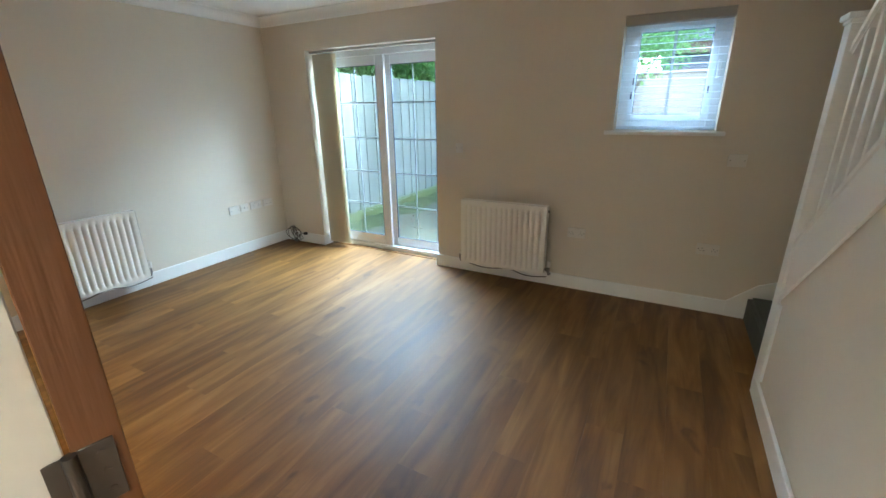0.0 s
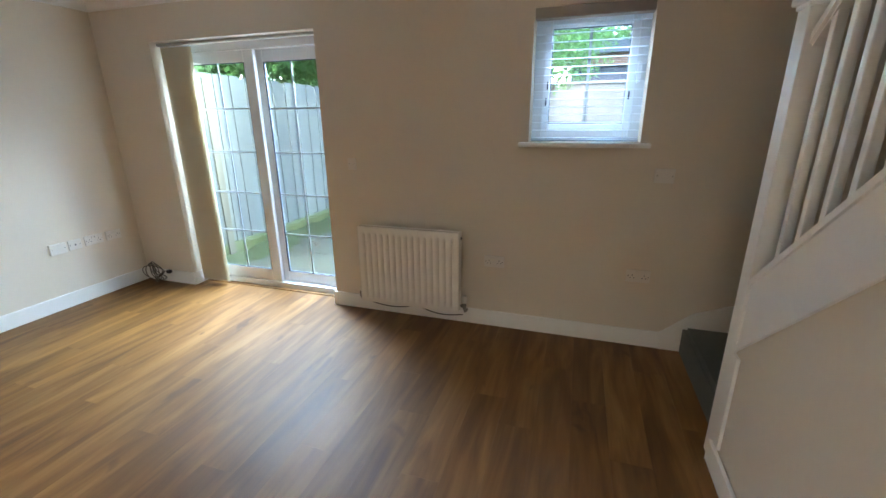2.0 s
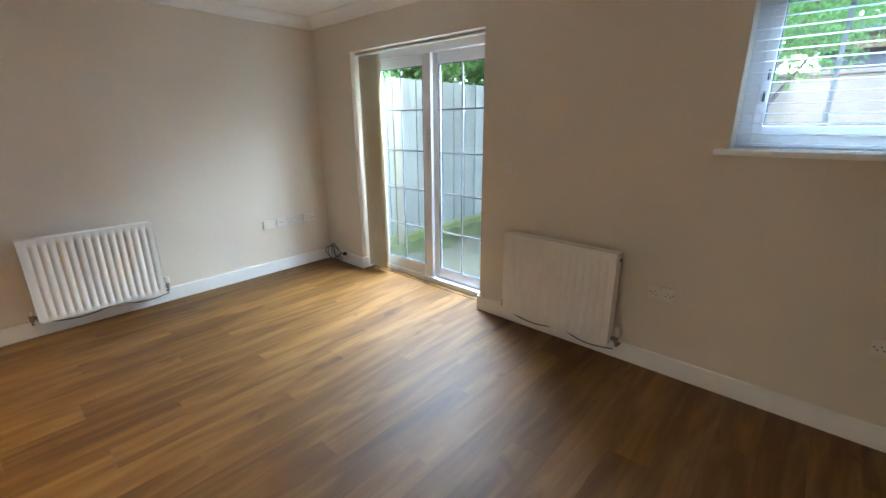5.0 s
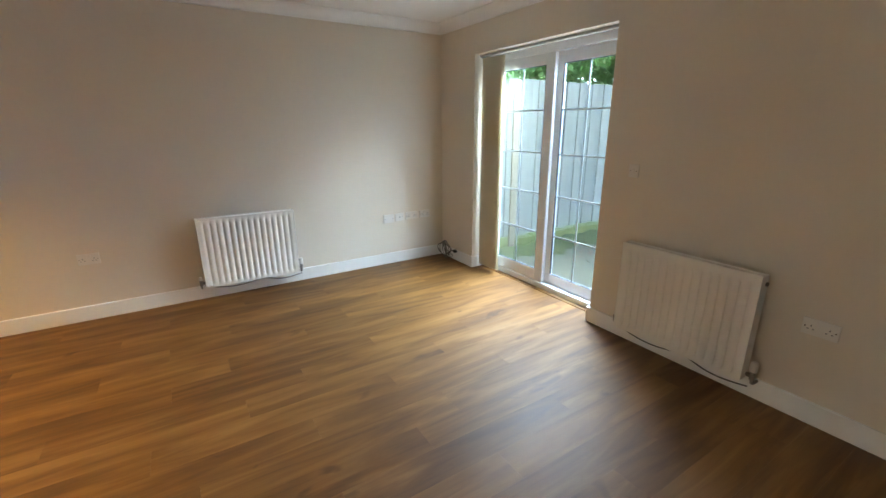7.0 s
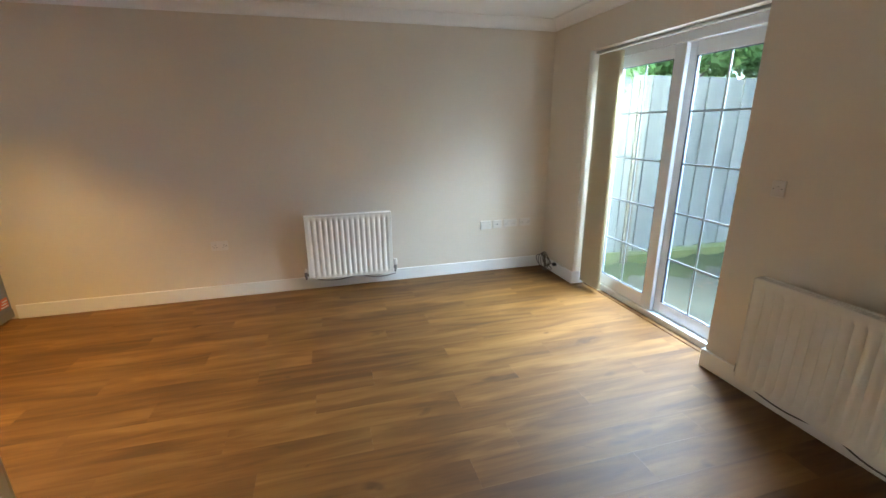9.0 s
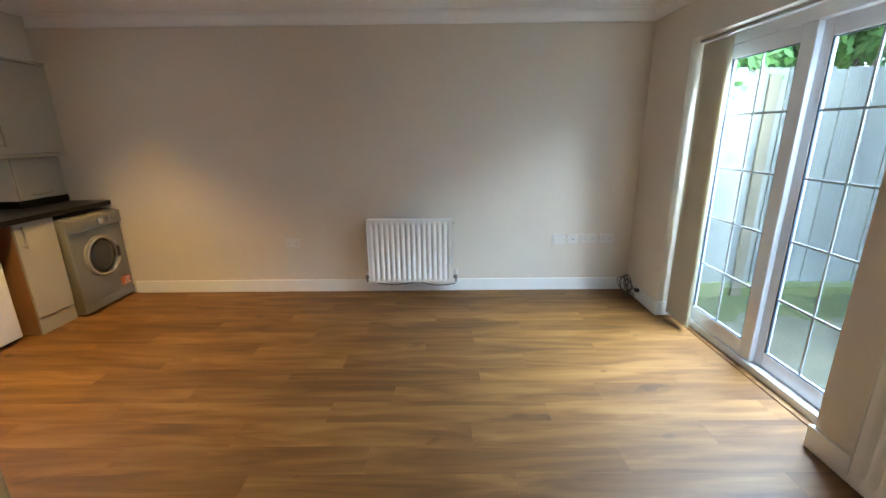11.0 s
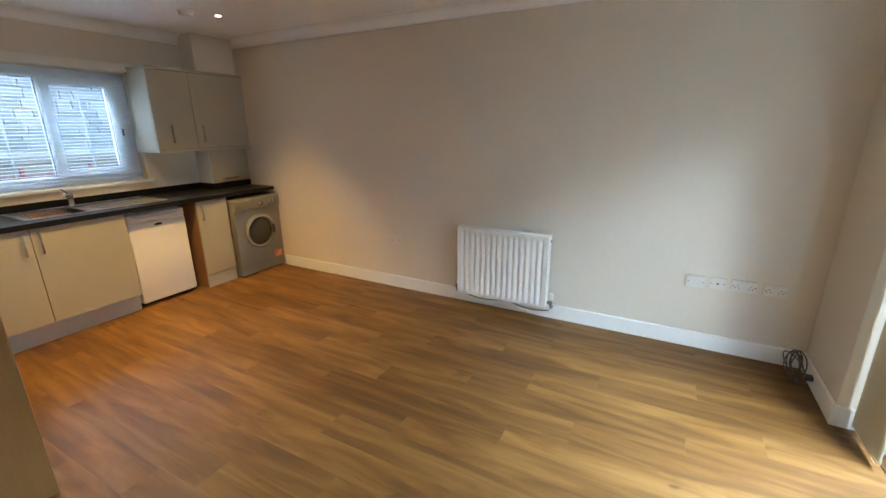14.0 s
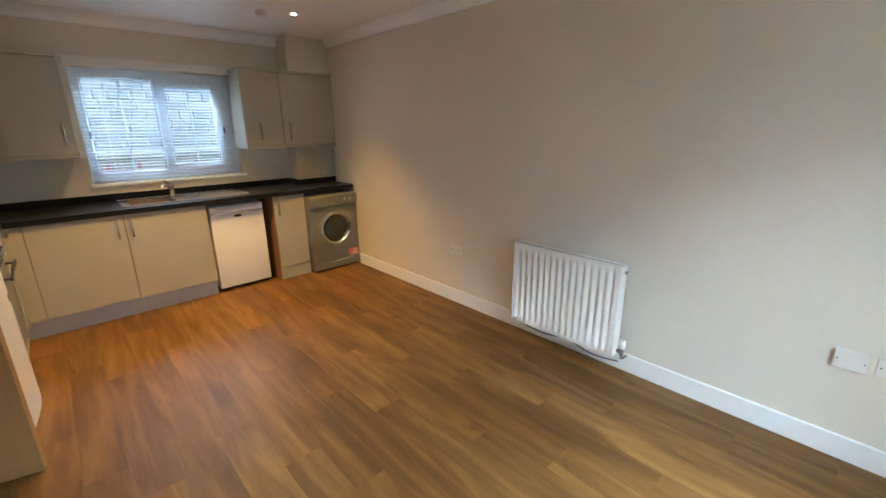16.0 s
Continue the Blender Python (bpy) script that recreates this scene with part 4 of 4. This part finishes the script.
# ---- worktop, upstand, sink, tap ----
b = bmesh.new()
YW = YF + 0.022
SX0, SX1, SY0, SY1 = -2.20, -1.86, -1.60, -1.26   # bowl cut-out
for x0, x1, y0, y1 in ((XW + 0.001, SX0, YS + 0.001, YW), (SX1, -0.445, YS + 0.001, YW), (SX0, SX1, YS + 0.001, SY0), (SX0, SX1, SY1, YW)):
    box(b, x0, x1, y0, y1, WZ - 0.040, WZ)
box(b, -1.09, -0.445, YW, 0.256, WZ - 0.040, WZ)
single("worktop", b, M_WORK, "black speckled laminate kitchen worktop with sink", "worktop")
b = bmesh.new()
box(b, CHX, -0.46, YS + 0.001, YS + 0.019, WZ + 0.0005, WZ + 0.060, 0.002)
box(b, CHX + 0.001, CHX + 0.019, YS + 0.0195, CHY + 0.0185, WZ + 0.0005, WZ + 0.060, 0.002)
box(b, XW + 0.001, CHX + 0.0005, CHY + 0.001, CHY + 0.019, WZ + 0.0005, WZ + 0.060, 0.002)
single("upstand", b, M_WORK, "black laminate upstand along the back of the worktop", "upstand")

sink = thing("sink", (0, 0, WZ), "stainless steel inset sink with drainer", "sink")
b = bmesh.new()
for x0, x1, y0, y1 in ((-2.80, SX0, -1.66, -1.22), (SX1, -1.80, -1.66, -1.22), (SX0, SX1, -1.66, SY0), (SX0, SX1, SY1, -1.22)):
    box(b, x0, x1, y0, y1, 0.0005, 0.0045)
part("drainer", b, M_STEEL, sink)
ridge = finish("ridge", boxed(-2.74, -2.30, -0.005, 0.005, 0.0046, 0.0085, 0.0015), M_STEEL)
for i in range(7):
    o = new("ridge", ridge)
    o.parent, o.location = sink, (0, -1.565 + 0.045 * i, 0)
for x0, x1, y0, y1 in ((-2.80, -1.80, -1.665, -1.6605), (-2.80, -1.80, -1.2195, -1.215), (-2.805, -2.8005, -1.66, -1.22), (-1.7995, -1.795, -1.66, -1.22)):
    part("rim", boxed(x0, x1, y0, y1, 0.0005, 0.008, 0.0015), M_STEEL, sink)
b = bmesh.new()
for x0, x1, y0, y1 in ((SX0 - 0.002, SX0, SY0, SY1), (SX1, SX1 + 0.002, SY0, SY1), (SX0, SX1, SY0 - 0.002, SY0), (SX0, SX1, SY1, SY1 + 0.002)):
    box(b, x0, x1, y0, y1, -0.16, 0.0004)
box(b, SX0, SX1, SY0, SY1, -0.164, -0.161)
part("bowl", b, M_STEEL, sink)
part("waste", lathe(bmesh.new(), [(0.04, -0.160), (0.03, -0.157), (0.01, -0.159)], ((SX0 + SX1) / 2, (SY0 + SY1) / 2, 0), "z", 20), M_CHROME, sink)

tap = thing("mixer_tap", (-2.235, -1.62, WZ + 0.0085), "chrome kitchen mixer tap with lever", "tap")
b = bmesh.new()
lathe(b, [(0.028, 0.0), (0.026, 0.012), (0.021, 0.02), (0.021, 0.085), (0.024, 0.092), (0.018, 0.112)], (0, 0, 0), "z", 24)
part("tap_body", b, M_CHROME, tap, smooth=True)
part("spout", tube([(0, 0.0, 0.06), (0.03, 0.05, 0.085), (0.06, 0.10, 0.108), (0.085, 0.14, 0.118), (0.095, 0.155, 0.108), (0.096, 0.157, 0.092)], 0.011), M_CHROME, tap, smooth=True)
b = bmesh.new()
cyl(b, (0, 0, 0.10), (0.055, 0.02, 0.150), 0.009, 12, 0.006)
part("lever", b, M_CHROME, tap, smooth=True)

# ---- wall cabinets ----
YU = YS + 0.33
def wall_cabinet(x0, x1, splits, handles, label, z0=1.365, z1=2.085):
    c = thing("wall_cabinet", (0, 0, 0), label, "cabinet", "wall cabinets")
    part("body", boxed(x0, x1, YS + 0.001, YU - 0.020, z0, z1), M_CAB, c)
    edges = [x0, *splits, x1]
    doors = []
    for a, e in zip(edges, edges[1:]):
        doors.append(part("door", boxed(a + 0.0015, e - 0.0015, YU - 0.018, YU, z0 + 0.002, z1 - 0.002, 0.0025, 2), M_CAB, c))
    for k, hx in handles:
        handle(doors[k], hx, 1.51, 0.17, YU)
    part("cornice", boxed(x0, x1 + 0.012, YS + 0.002, YU + 0.014, z1 + 0.0005, z1 + 0.022, 0.004, 2), M_CAB, c)
    part("pelmet", boxed(x0, x1 + 0.004, YS + 0.003, YU + 0.008, z0 - 0.026, z0 - 0.0005, 0.003, 2), M_CAB, c)
    return c


wall_cabinet(XW + 0.002, -2.918, [-3.307], [(1, -3.062), (0, -3.372)], "cream gloss double wall cabinet in the kitchen corner")
wall_cabinet(-1.618, -0.445, [-1.03], [(0, -1.558)], "cream gloss wall cabinet beside the kitchen window", 1.355, 2.075)

# pipe chase behind and above the corner cabinet, with a small hatch
b = bmesh.new()
box(b, XW, CHX, YS, CHY, WZ, 1.335)
box(b, XW, CHX, YS, CHY, 2.110, ZC)
single("pipe_boxing", b, M_WALL, "cream painted boxing around pipes in the corner", "boxing", "structure")
hatch = thing("boxing_hatch", (0, 0, 0), "cream hatch panel with horizontal bar handle", "hatch")
part("panel", boxed(XW + 0.004, CHX - 0.002, CHY + 0.001, CHY + 0.014, WZ + 0.062, 1.333, 0.002), M_CAB, hatch)
handle(hatch, -3.655, 1.028, 0.19, CHY + 0.014, upright=False)

# ---- kitchen window ----
window("window_2", KX0, KX1, KZ0, KZ1, YS - 0.10, -1, [(-2.272, -1.752, 1.172, 1.980, 0.022), (-2.775, -2.357, 1.220, 1.925, 0.062)],
       "white plastic two-light kitchen window", (0.113, 0.052, 0.083, 0.076))
for x, z in ((-1.742, 1.50), (-2.845, 1.53)):
    part("catch", boxed(x - 0.008, x + 0.008, YS - 0.0995, YS - 0.078, z - 0.03, z + 0.03, 0.003), M_SEAL, bpy.data.objects["window_2"], "small dark window catch")
part("mullion", boxed(-2.301, -2.288, YS - 0.168, YS - 0.102, KZ0 + 0.08, KZ1 - 0.074), M_UPVC, bpy.data.objects["window_2"])
single("window_sill", boxed(KX0 - 0.03, KX1 + 0.03, YS - 0.098, YS + 0.045, KZ0 - 0.026, KZ0 - 0.0005, 0.007, 3), M_TRIM, "white window board above the sink", "window sill", "structure")
venetian("venetian_blind", KX0 + 0.012, KX1 - 0.012, KZ0 + 0.006, KZ1 - 0.02, YS - 0.045, 0.0275, 0.025,
         "white fine-slatted venetian blind over the kitchen window", -3, M_PELM,
         (KX0 - 0.055, KX1 + 0.025, YS + 0.001, YS + 0.055, KZ1 + 0.004, KZ1 + 0.074))

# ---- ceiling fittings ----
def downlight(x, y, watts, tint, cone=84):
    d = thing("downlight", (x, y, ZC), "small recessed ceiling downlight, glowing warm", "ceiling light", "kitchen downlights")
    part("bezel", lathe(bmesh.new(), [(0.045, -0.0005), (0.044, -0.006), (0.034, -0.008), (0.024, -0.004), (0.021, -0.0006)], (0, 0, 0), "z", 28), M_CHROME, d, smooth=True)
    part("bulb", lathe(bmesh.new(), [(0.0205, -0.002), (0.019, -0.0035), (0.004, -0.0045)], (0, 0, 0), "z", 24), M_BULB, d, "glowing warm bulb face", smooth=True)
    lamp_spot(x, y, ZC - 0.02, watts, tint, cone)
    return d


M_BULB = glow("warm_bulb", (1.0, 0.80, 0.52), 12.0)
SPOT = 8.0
# The first is a known fitting; the other two are unseen and assumed.
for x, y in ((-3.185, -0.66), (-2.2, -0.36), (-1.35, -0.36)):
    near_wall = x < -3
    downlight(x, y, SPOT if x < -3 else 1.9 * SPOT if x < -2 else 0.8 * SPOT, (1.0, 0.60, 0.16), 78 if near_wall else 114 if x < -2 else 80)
# Unseen hall lamp, assumed from the lit door edge; also brightens the stair wall.
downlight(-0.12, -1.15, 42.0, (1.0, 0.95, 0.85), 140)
sm = thing("smoke_alarm", (-2.962, -0.752, ZC), "white ceiling smoke alarm", "smoke alarm")
part("base", lathe(bmesh.new(), [(0.060, -0.0005), (0.060, -0.012), (0.056, -0.014)], (0, 0, 0), "z", 28), M_PLATE, sm, smooth=True)
part("cover", lathe(bmesh.new(), [(0.052, -0.0145), (0.050, -0.034), (0.038, -0.040), (0.004, -0.040)], (0, 0, 0), "z", 28), M_PLATE, sm, smooth=True)

# ---- garden behind the patio door ----
GZ = -0.16
single("ground", boxed(-400, 400, -400, 400, GZ - 0.5, GZ), M_LAWN, "green algae-covered garden ground", "ground", "structure")
XF = -3.93
fence = thing("fence", (XF, Y2, GZ), "weathered grey close-board garden fence", "fence", kind="structure")
n_boards = 46
bw = 0.125
meshes = []
for k in range(4):
    rk = random.Random(20 + k)
    meshes.append(finish("board", box(bmesh.new(), 0, 0.014 + 0.003 * (k % 2), -bw / 2 - 0.009, bw / 2 + 0.009, 0.20, 2.16 + 0.012 * rk.uniform(-1, 1), 0.003), M_FENCE))
for i in range(n_boards):
    o = new("board", meshes[(i * 7 + i // 3) % 4])
    o.parent = fence
    o.location = (0.018 * (i % 2), 0.09 + bw * i, 0)
    o.rotation_euler = (radians(0.15 * math.sin(i * 1.7)), 0, radians(0.8 * math.sin(i * 2.3)))
part("gravel_board", boxed(-0.02, 0.035, 0.02, 0.09 + bw * n_boards, 0.0, 0.22, 0.006), M_GBOARD, fence, "green mossy gravel board")
part("post", boxed(0.038, 0.058, 4.82 - Y2, 4.92 - Y2, 0.05, 2.12, 0.004), M_POST, fence, "tan timber post")
for z in (0.55, 1.2, 1.85):
    part("rail", boxed(-0.055, -0.008, 0.02, 0.09 + bw * n_boards, z, z + 0.07), M_POST, fence)
b = bmesh.new()
rows = []
for i in range(112):
    row = []
    for j in range(9):
        f = j / 8
        reach = 0.36 + 0.10 * math.sin(i * 0.31) + 0.05 * math.sin(i * 0.83)
        h = 0.065 * (1 - f) ** 1.4 * (1 + 0.25 * math.sin(i * 0.57 + 2 * f)) + 0.022 * (1 - f) * rnd.random() - 0.004 * (j == 8)
        row.append(b.verts.new((0.036 + reach * f, 0.05 + 0.05 * i, h)))
    rows.append(row)
for p, q in zip(rows, rows[1:]):
    for j in range(8):
        b.faces.new((p[j], p[j + 1], q[j + 1], q[j]))
part("moss_bank", b, M_MOSS, fence, "mossy earth bank", smooth=True)

YB2 = 9.6
far = thing("garden_wall", (-0.5, YB2, GZ), "pale rendered garden wall at the end", "garden wall", kind="structure")
part("wall", boxed(-3.4, 4.0, 0, 0.2, 0, 2.25), M_RENDER, far)
part("coping", boxed(-3.45, 4.05, -0.03, 0.23, 2.25, 2.31, 0.01), M_RENDER, far)
shed = thing("garden_shed", (1.4, YB2 + 1.6, GZ), "dark slate-coloured shed with brown timber fascia", "shed")
part("wall", boxed(-1.6, 1.6, 0, 1.8, 0, 2.75), M_SLATE, shed)
b = boxed(-2.1, 1.8, -0.15, -0.02, 2.72, 2.98, 0.01)
part("fascia", b, M_TIMBER, shed, "brown timber fascia")
b = bmesh.new()
prism(b, [(-0.25, 2.95), (0.9, 3.35), (2.0, 2.95)], "x", -2.1, 1.8)
part("roof", b, M_SLATE, shed)


def leaf_quad(verts, faces, c, size, r):
    a = Vector((r.gauss(0, 1), r.gauss(0, 1), r.gauss(0, 1))).normalized()
    t = a.orthogonal().normalized()
    t.rotate(Matrix.Rotation(r.uniform(0, 6.28), 3, a))
    s = a.cross(t)
    k = len(verts)
    verts += [c - t * size, c + s * size * 0.45, c + t * size * 1.1, c - s * size * 0.45]
    faces.append((k, k + 1, k + 2, k + 3))


def tree(at, height, spread, base, leaves, seed, label, leaf=0.07):
    r = random.Random(seed)
    t = thing("tree", at, label, "tree", "garden trees")
    b = bmesh.new()
    cyl(b, (0, 0, -0.02), (0.04, 0.02, height * 0.55), 0.09, 10, 0.05)
    tips = []
    for i in range(11):
        a = 2.4 * i
        z0 = base * 0.8 + (height - base) * 0.4 * r.random()
        e = Vector((spread * 0.75 * math.cos(a), spread * 0.75 * math.sin(a), base + (height - base) * (0.25 + 0.7 * r.random())))
        cyl(b, (0.03, 0.01, min(z0, height * 0.5)), e, 0.03, 6, 0.008)
        tips.append(e)
    part("trunk", b, M_BARK, t, "bark-covered trunk and limbs")
    verts, faces = [], []
    for i in range(leaves):
        c0 = r.choice(tips)
        d = Vector((r.gauss(0, 1), r.gauss(0, 1), r.gauss(0, 0.8)))
        d = d.normalized() * spread * 0.52 * r.random() ** 0.45
        leaf_quad(verts, faces, c0 + d, leaf * (0.6 + 0.7 * r.random()), r)
    me = bpy.data.meshes.new("crown")
    me.from_pydata([tuple(v) for v in verts], [], faces)
    me.materials.append(M_LEAF)
    o = new("crown", me)
    o.parent = t
    return t


tree((-5.2, 6.3, GZ), 3.6, 1.25, 1.8, 26000, 3, "leafy green tree behind the garden fence", 0.06)
tree((-5.4, 8.6, GZ), 3.9, 1.4, 2.0, 26000, 5, "leafy green tree behind the garden fence", 0.06)
tree((-5.0, 11.0, GZ), 3.6, 1.4, 1.9, 22000, 6, "leafy green tree behind the garden fence", 0.06)
tree((-5.3, 4.6, GZ), 3.4, 1.2, 1.75, 22000, 4, "leafy green tree behind the garden fence", 0.06)
tree((-0.75, 7.8, GZ), 3.9, 1.05, 1.75, 9500, 8, "young green tree near the end garden wall", 0.036)
tree((0.9, 13.6, GZ), 5.2, 2.0, 2.6, 5200, 9, "leafy green tree behind the shed", 0.09)
tree((-1.8, 12.6, GZ), 4.8, 1.8, 2.3, 4600, 12, "leafy green tree behind the garden wall", 0.09)

b = bmesh.new()
for i in range(150):
    x, y = rnd.uniform(-3.5, -2.0), rnd.uniform(5.2, 6.6)
    verts, faces = [], []
    leaf_quad(verts, faces, Vector((x, y, GZ + 0.012)), 0.03 + 0.02 * rnd.random(), rnd)
    f = b.faces.new([b.verts.new((v.x, v.y, GZ + 0.004 + 0.3 * abs(v.z - GZ))) for v in verts])
single("leaf_litter", b, M_LEAFD, "brown fallen leaves on the damp ground", "leaves", "stuff")

# ---- street side: stone wall seen from the kitchen ----
YO = -5.4
stone_wall = thing("stone_wall", (0, YO, GZ), "grey rubble stone wall with pale mortar opposite the kitchen", "stone wall", kind="structure")
part("core", boxed(-7.5, 2.5, -0.4, -0.001, 0, 6.0), M_MORTAR, stone_wall, "pale lime mortar")
rs = random.Random(11)
stone_meshes = []
for k in range(7):
    bm = boxed(-0.5, 0.5, -0.03, 0.035, -0.5, 0.5, 0.016, 1)
    for v in bm.verts:
        v.co += Vector((rs.uniform(-0.06, 0.06), rs.uniform(-0.006, 0.006), rs.uniform(-0.09, 0.09)))
    stone_meshes.append(finish("stone", bm, M_STONE))
z = 1.42
n = 0
while z < 3.1:
    h = rs.uniform(0.085, 0.16)
    x = -5.4 + rs.uniform(0, 0.2)
    while x < -0.9:
        w = rs.uniform(0.16, 0.42)
        o = new("stone", stone_meshes[n % 7])
        o.parent = stone_wall
        o.location = (x + w / 2, 0.0, z + h / 2)
        o.scale = (w - 0.028, 1, h - 0.026)
        n += 1
        x += w
    z += h
low = thing("low_wall", (0, YO + 0.9, GZ), "pale rendered low wall across the lane", "low wall", kind="structure")
part("wall", boxed(-7.5, 2.5, -0.12, 0.12, 0, 1.30), M_RENDER, low)
part("coping", boxed(-7.5, 2.5, -0.16, 0.16, 1.30, 1.38, 0.01), M_RENDER, low)
rail = thing("railing", (0, YO + 1.5, GZ), "low red painted metal railing in front of the wall", "railing")
part("top_rail", boxed(-6.5, 1.5, -0.02, 0.02, 1.15, 1.19, 0.004), M_RED, rail)
part("mid_rail", boxed(-6.5, 1.5, -0.015, 0.015, 0.95, 1.06, 0.004), M_RED, rail)
post = finish("post", boxed(-0.02, 0.02, -0.02, 0.02, 0, 1.28, 0.003), M_RED)
for i in range(24):
    o = new("post", post)
    o.parent = rail
    o.location = (-6.4 + 0.34 * i, 0.035, 0)

# ---- floor planks, laid last ----
PWID, PLEN, GAP = 0.178, 1.22, 0.0004
rp = random.Random(7)
shared = {}
x = XW + 0.001
row = 0
while x < XE - 0.02:
    x1 = min(x + PWID, XE)
    off = (row * 0.43 + rp.uniform(-0.12, 0.12)) % PLEN
    y = YS - off
    while y < Y2 - 0.10:
        ya, yb = max(y, YS), min(y + PLEN, YN)
        if PX0 + SK <= x and x1 <= PX1 - SK and y + PLEN > YN - 0.01:
            yb = min(y + PLEN, FY0 - 0.056)
        y += PLEN
        if yb - ya < 0.02:
            continue
        key = (round(x1 - x, 4), round(yb - ya, 4))
        if key not in shared:
            hw, hl = key[0] / 2 - GAP / 2, key[1] / 2 - GAP / 2
            shared[key] = finish("plank", boxed(-hw, hw, -hl, hl, -0.005, 0.0), M_FLOOR)
        o = new("plank", shared[key])
        o.parent = floor
        o.location = ((x + x1) / 2, (ya + yb) / 2, 0)
    xa, xb = max(x, PX0 + SK), min(x1, PX1 - SK)
    if xb - xa > 0.005 and xb - xa < x1 - x - 0.001:
        o = new("plank", finish("plank", boxed(xa + 0.0003, xb - 0.0003, YN + 0.0003, FY0 - 0.056, -0.005, 0.0, 0.0004), M_FLOOR))
        o.parent = floor
    x = x1
    row += 1
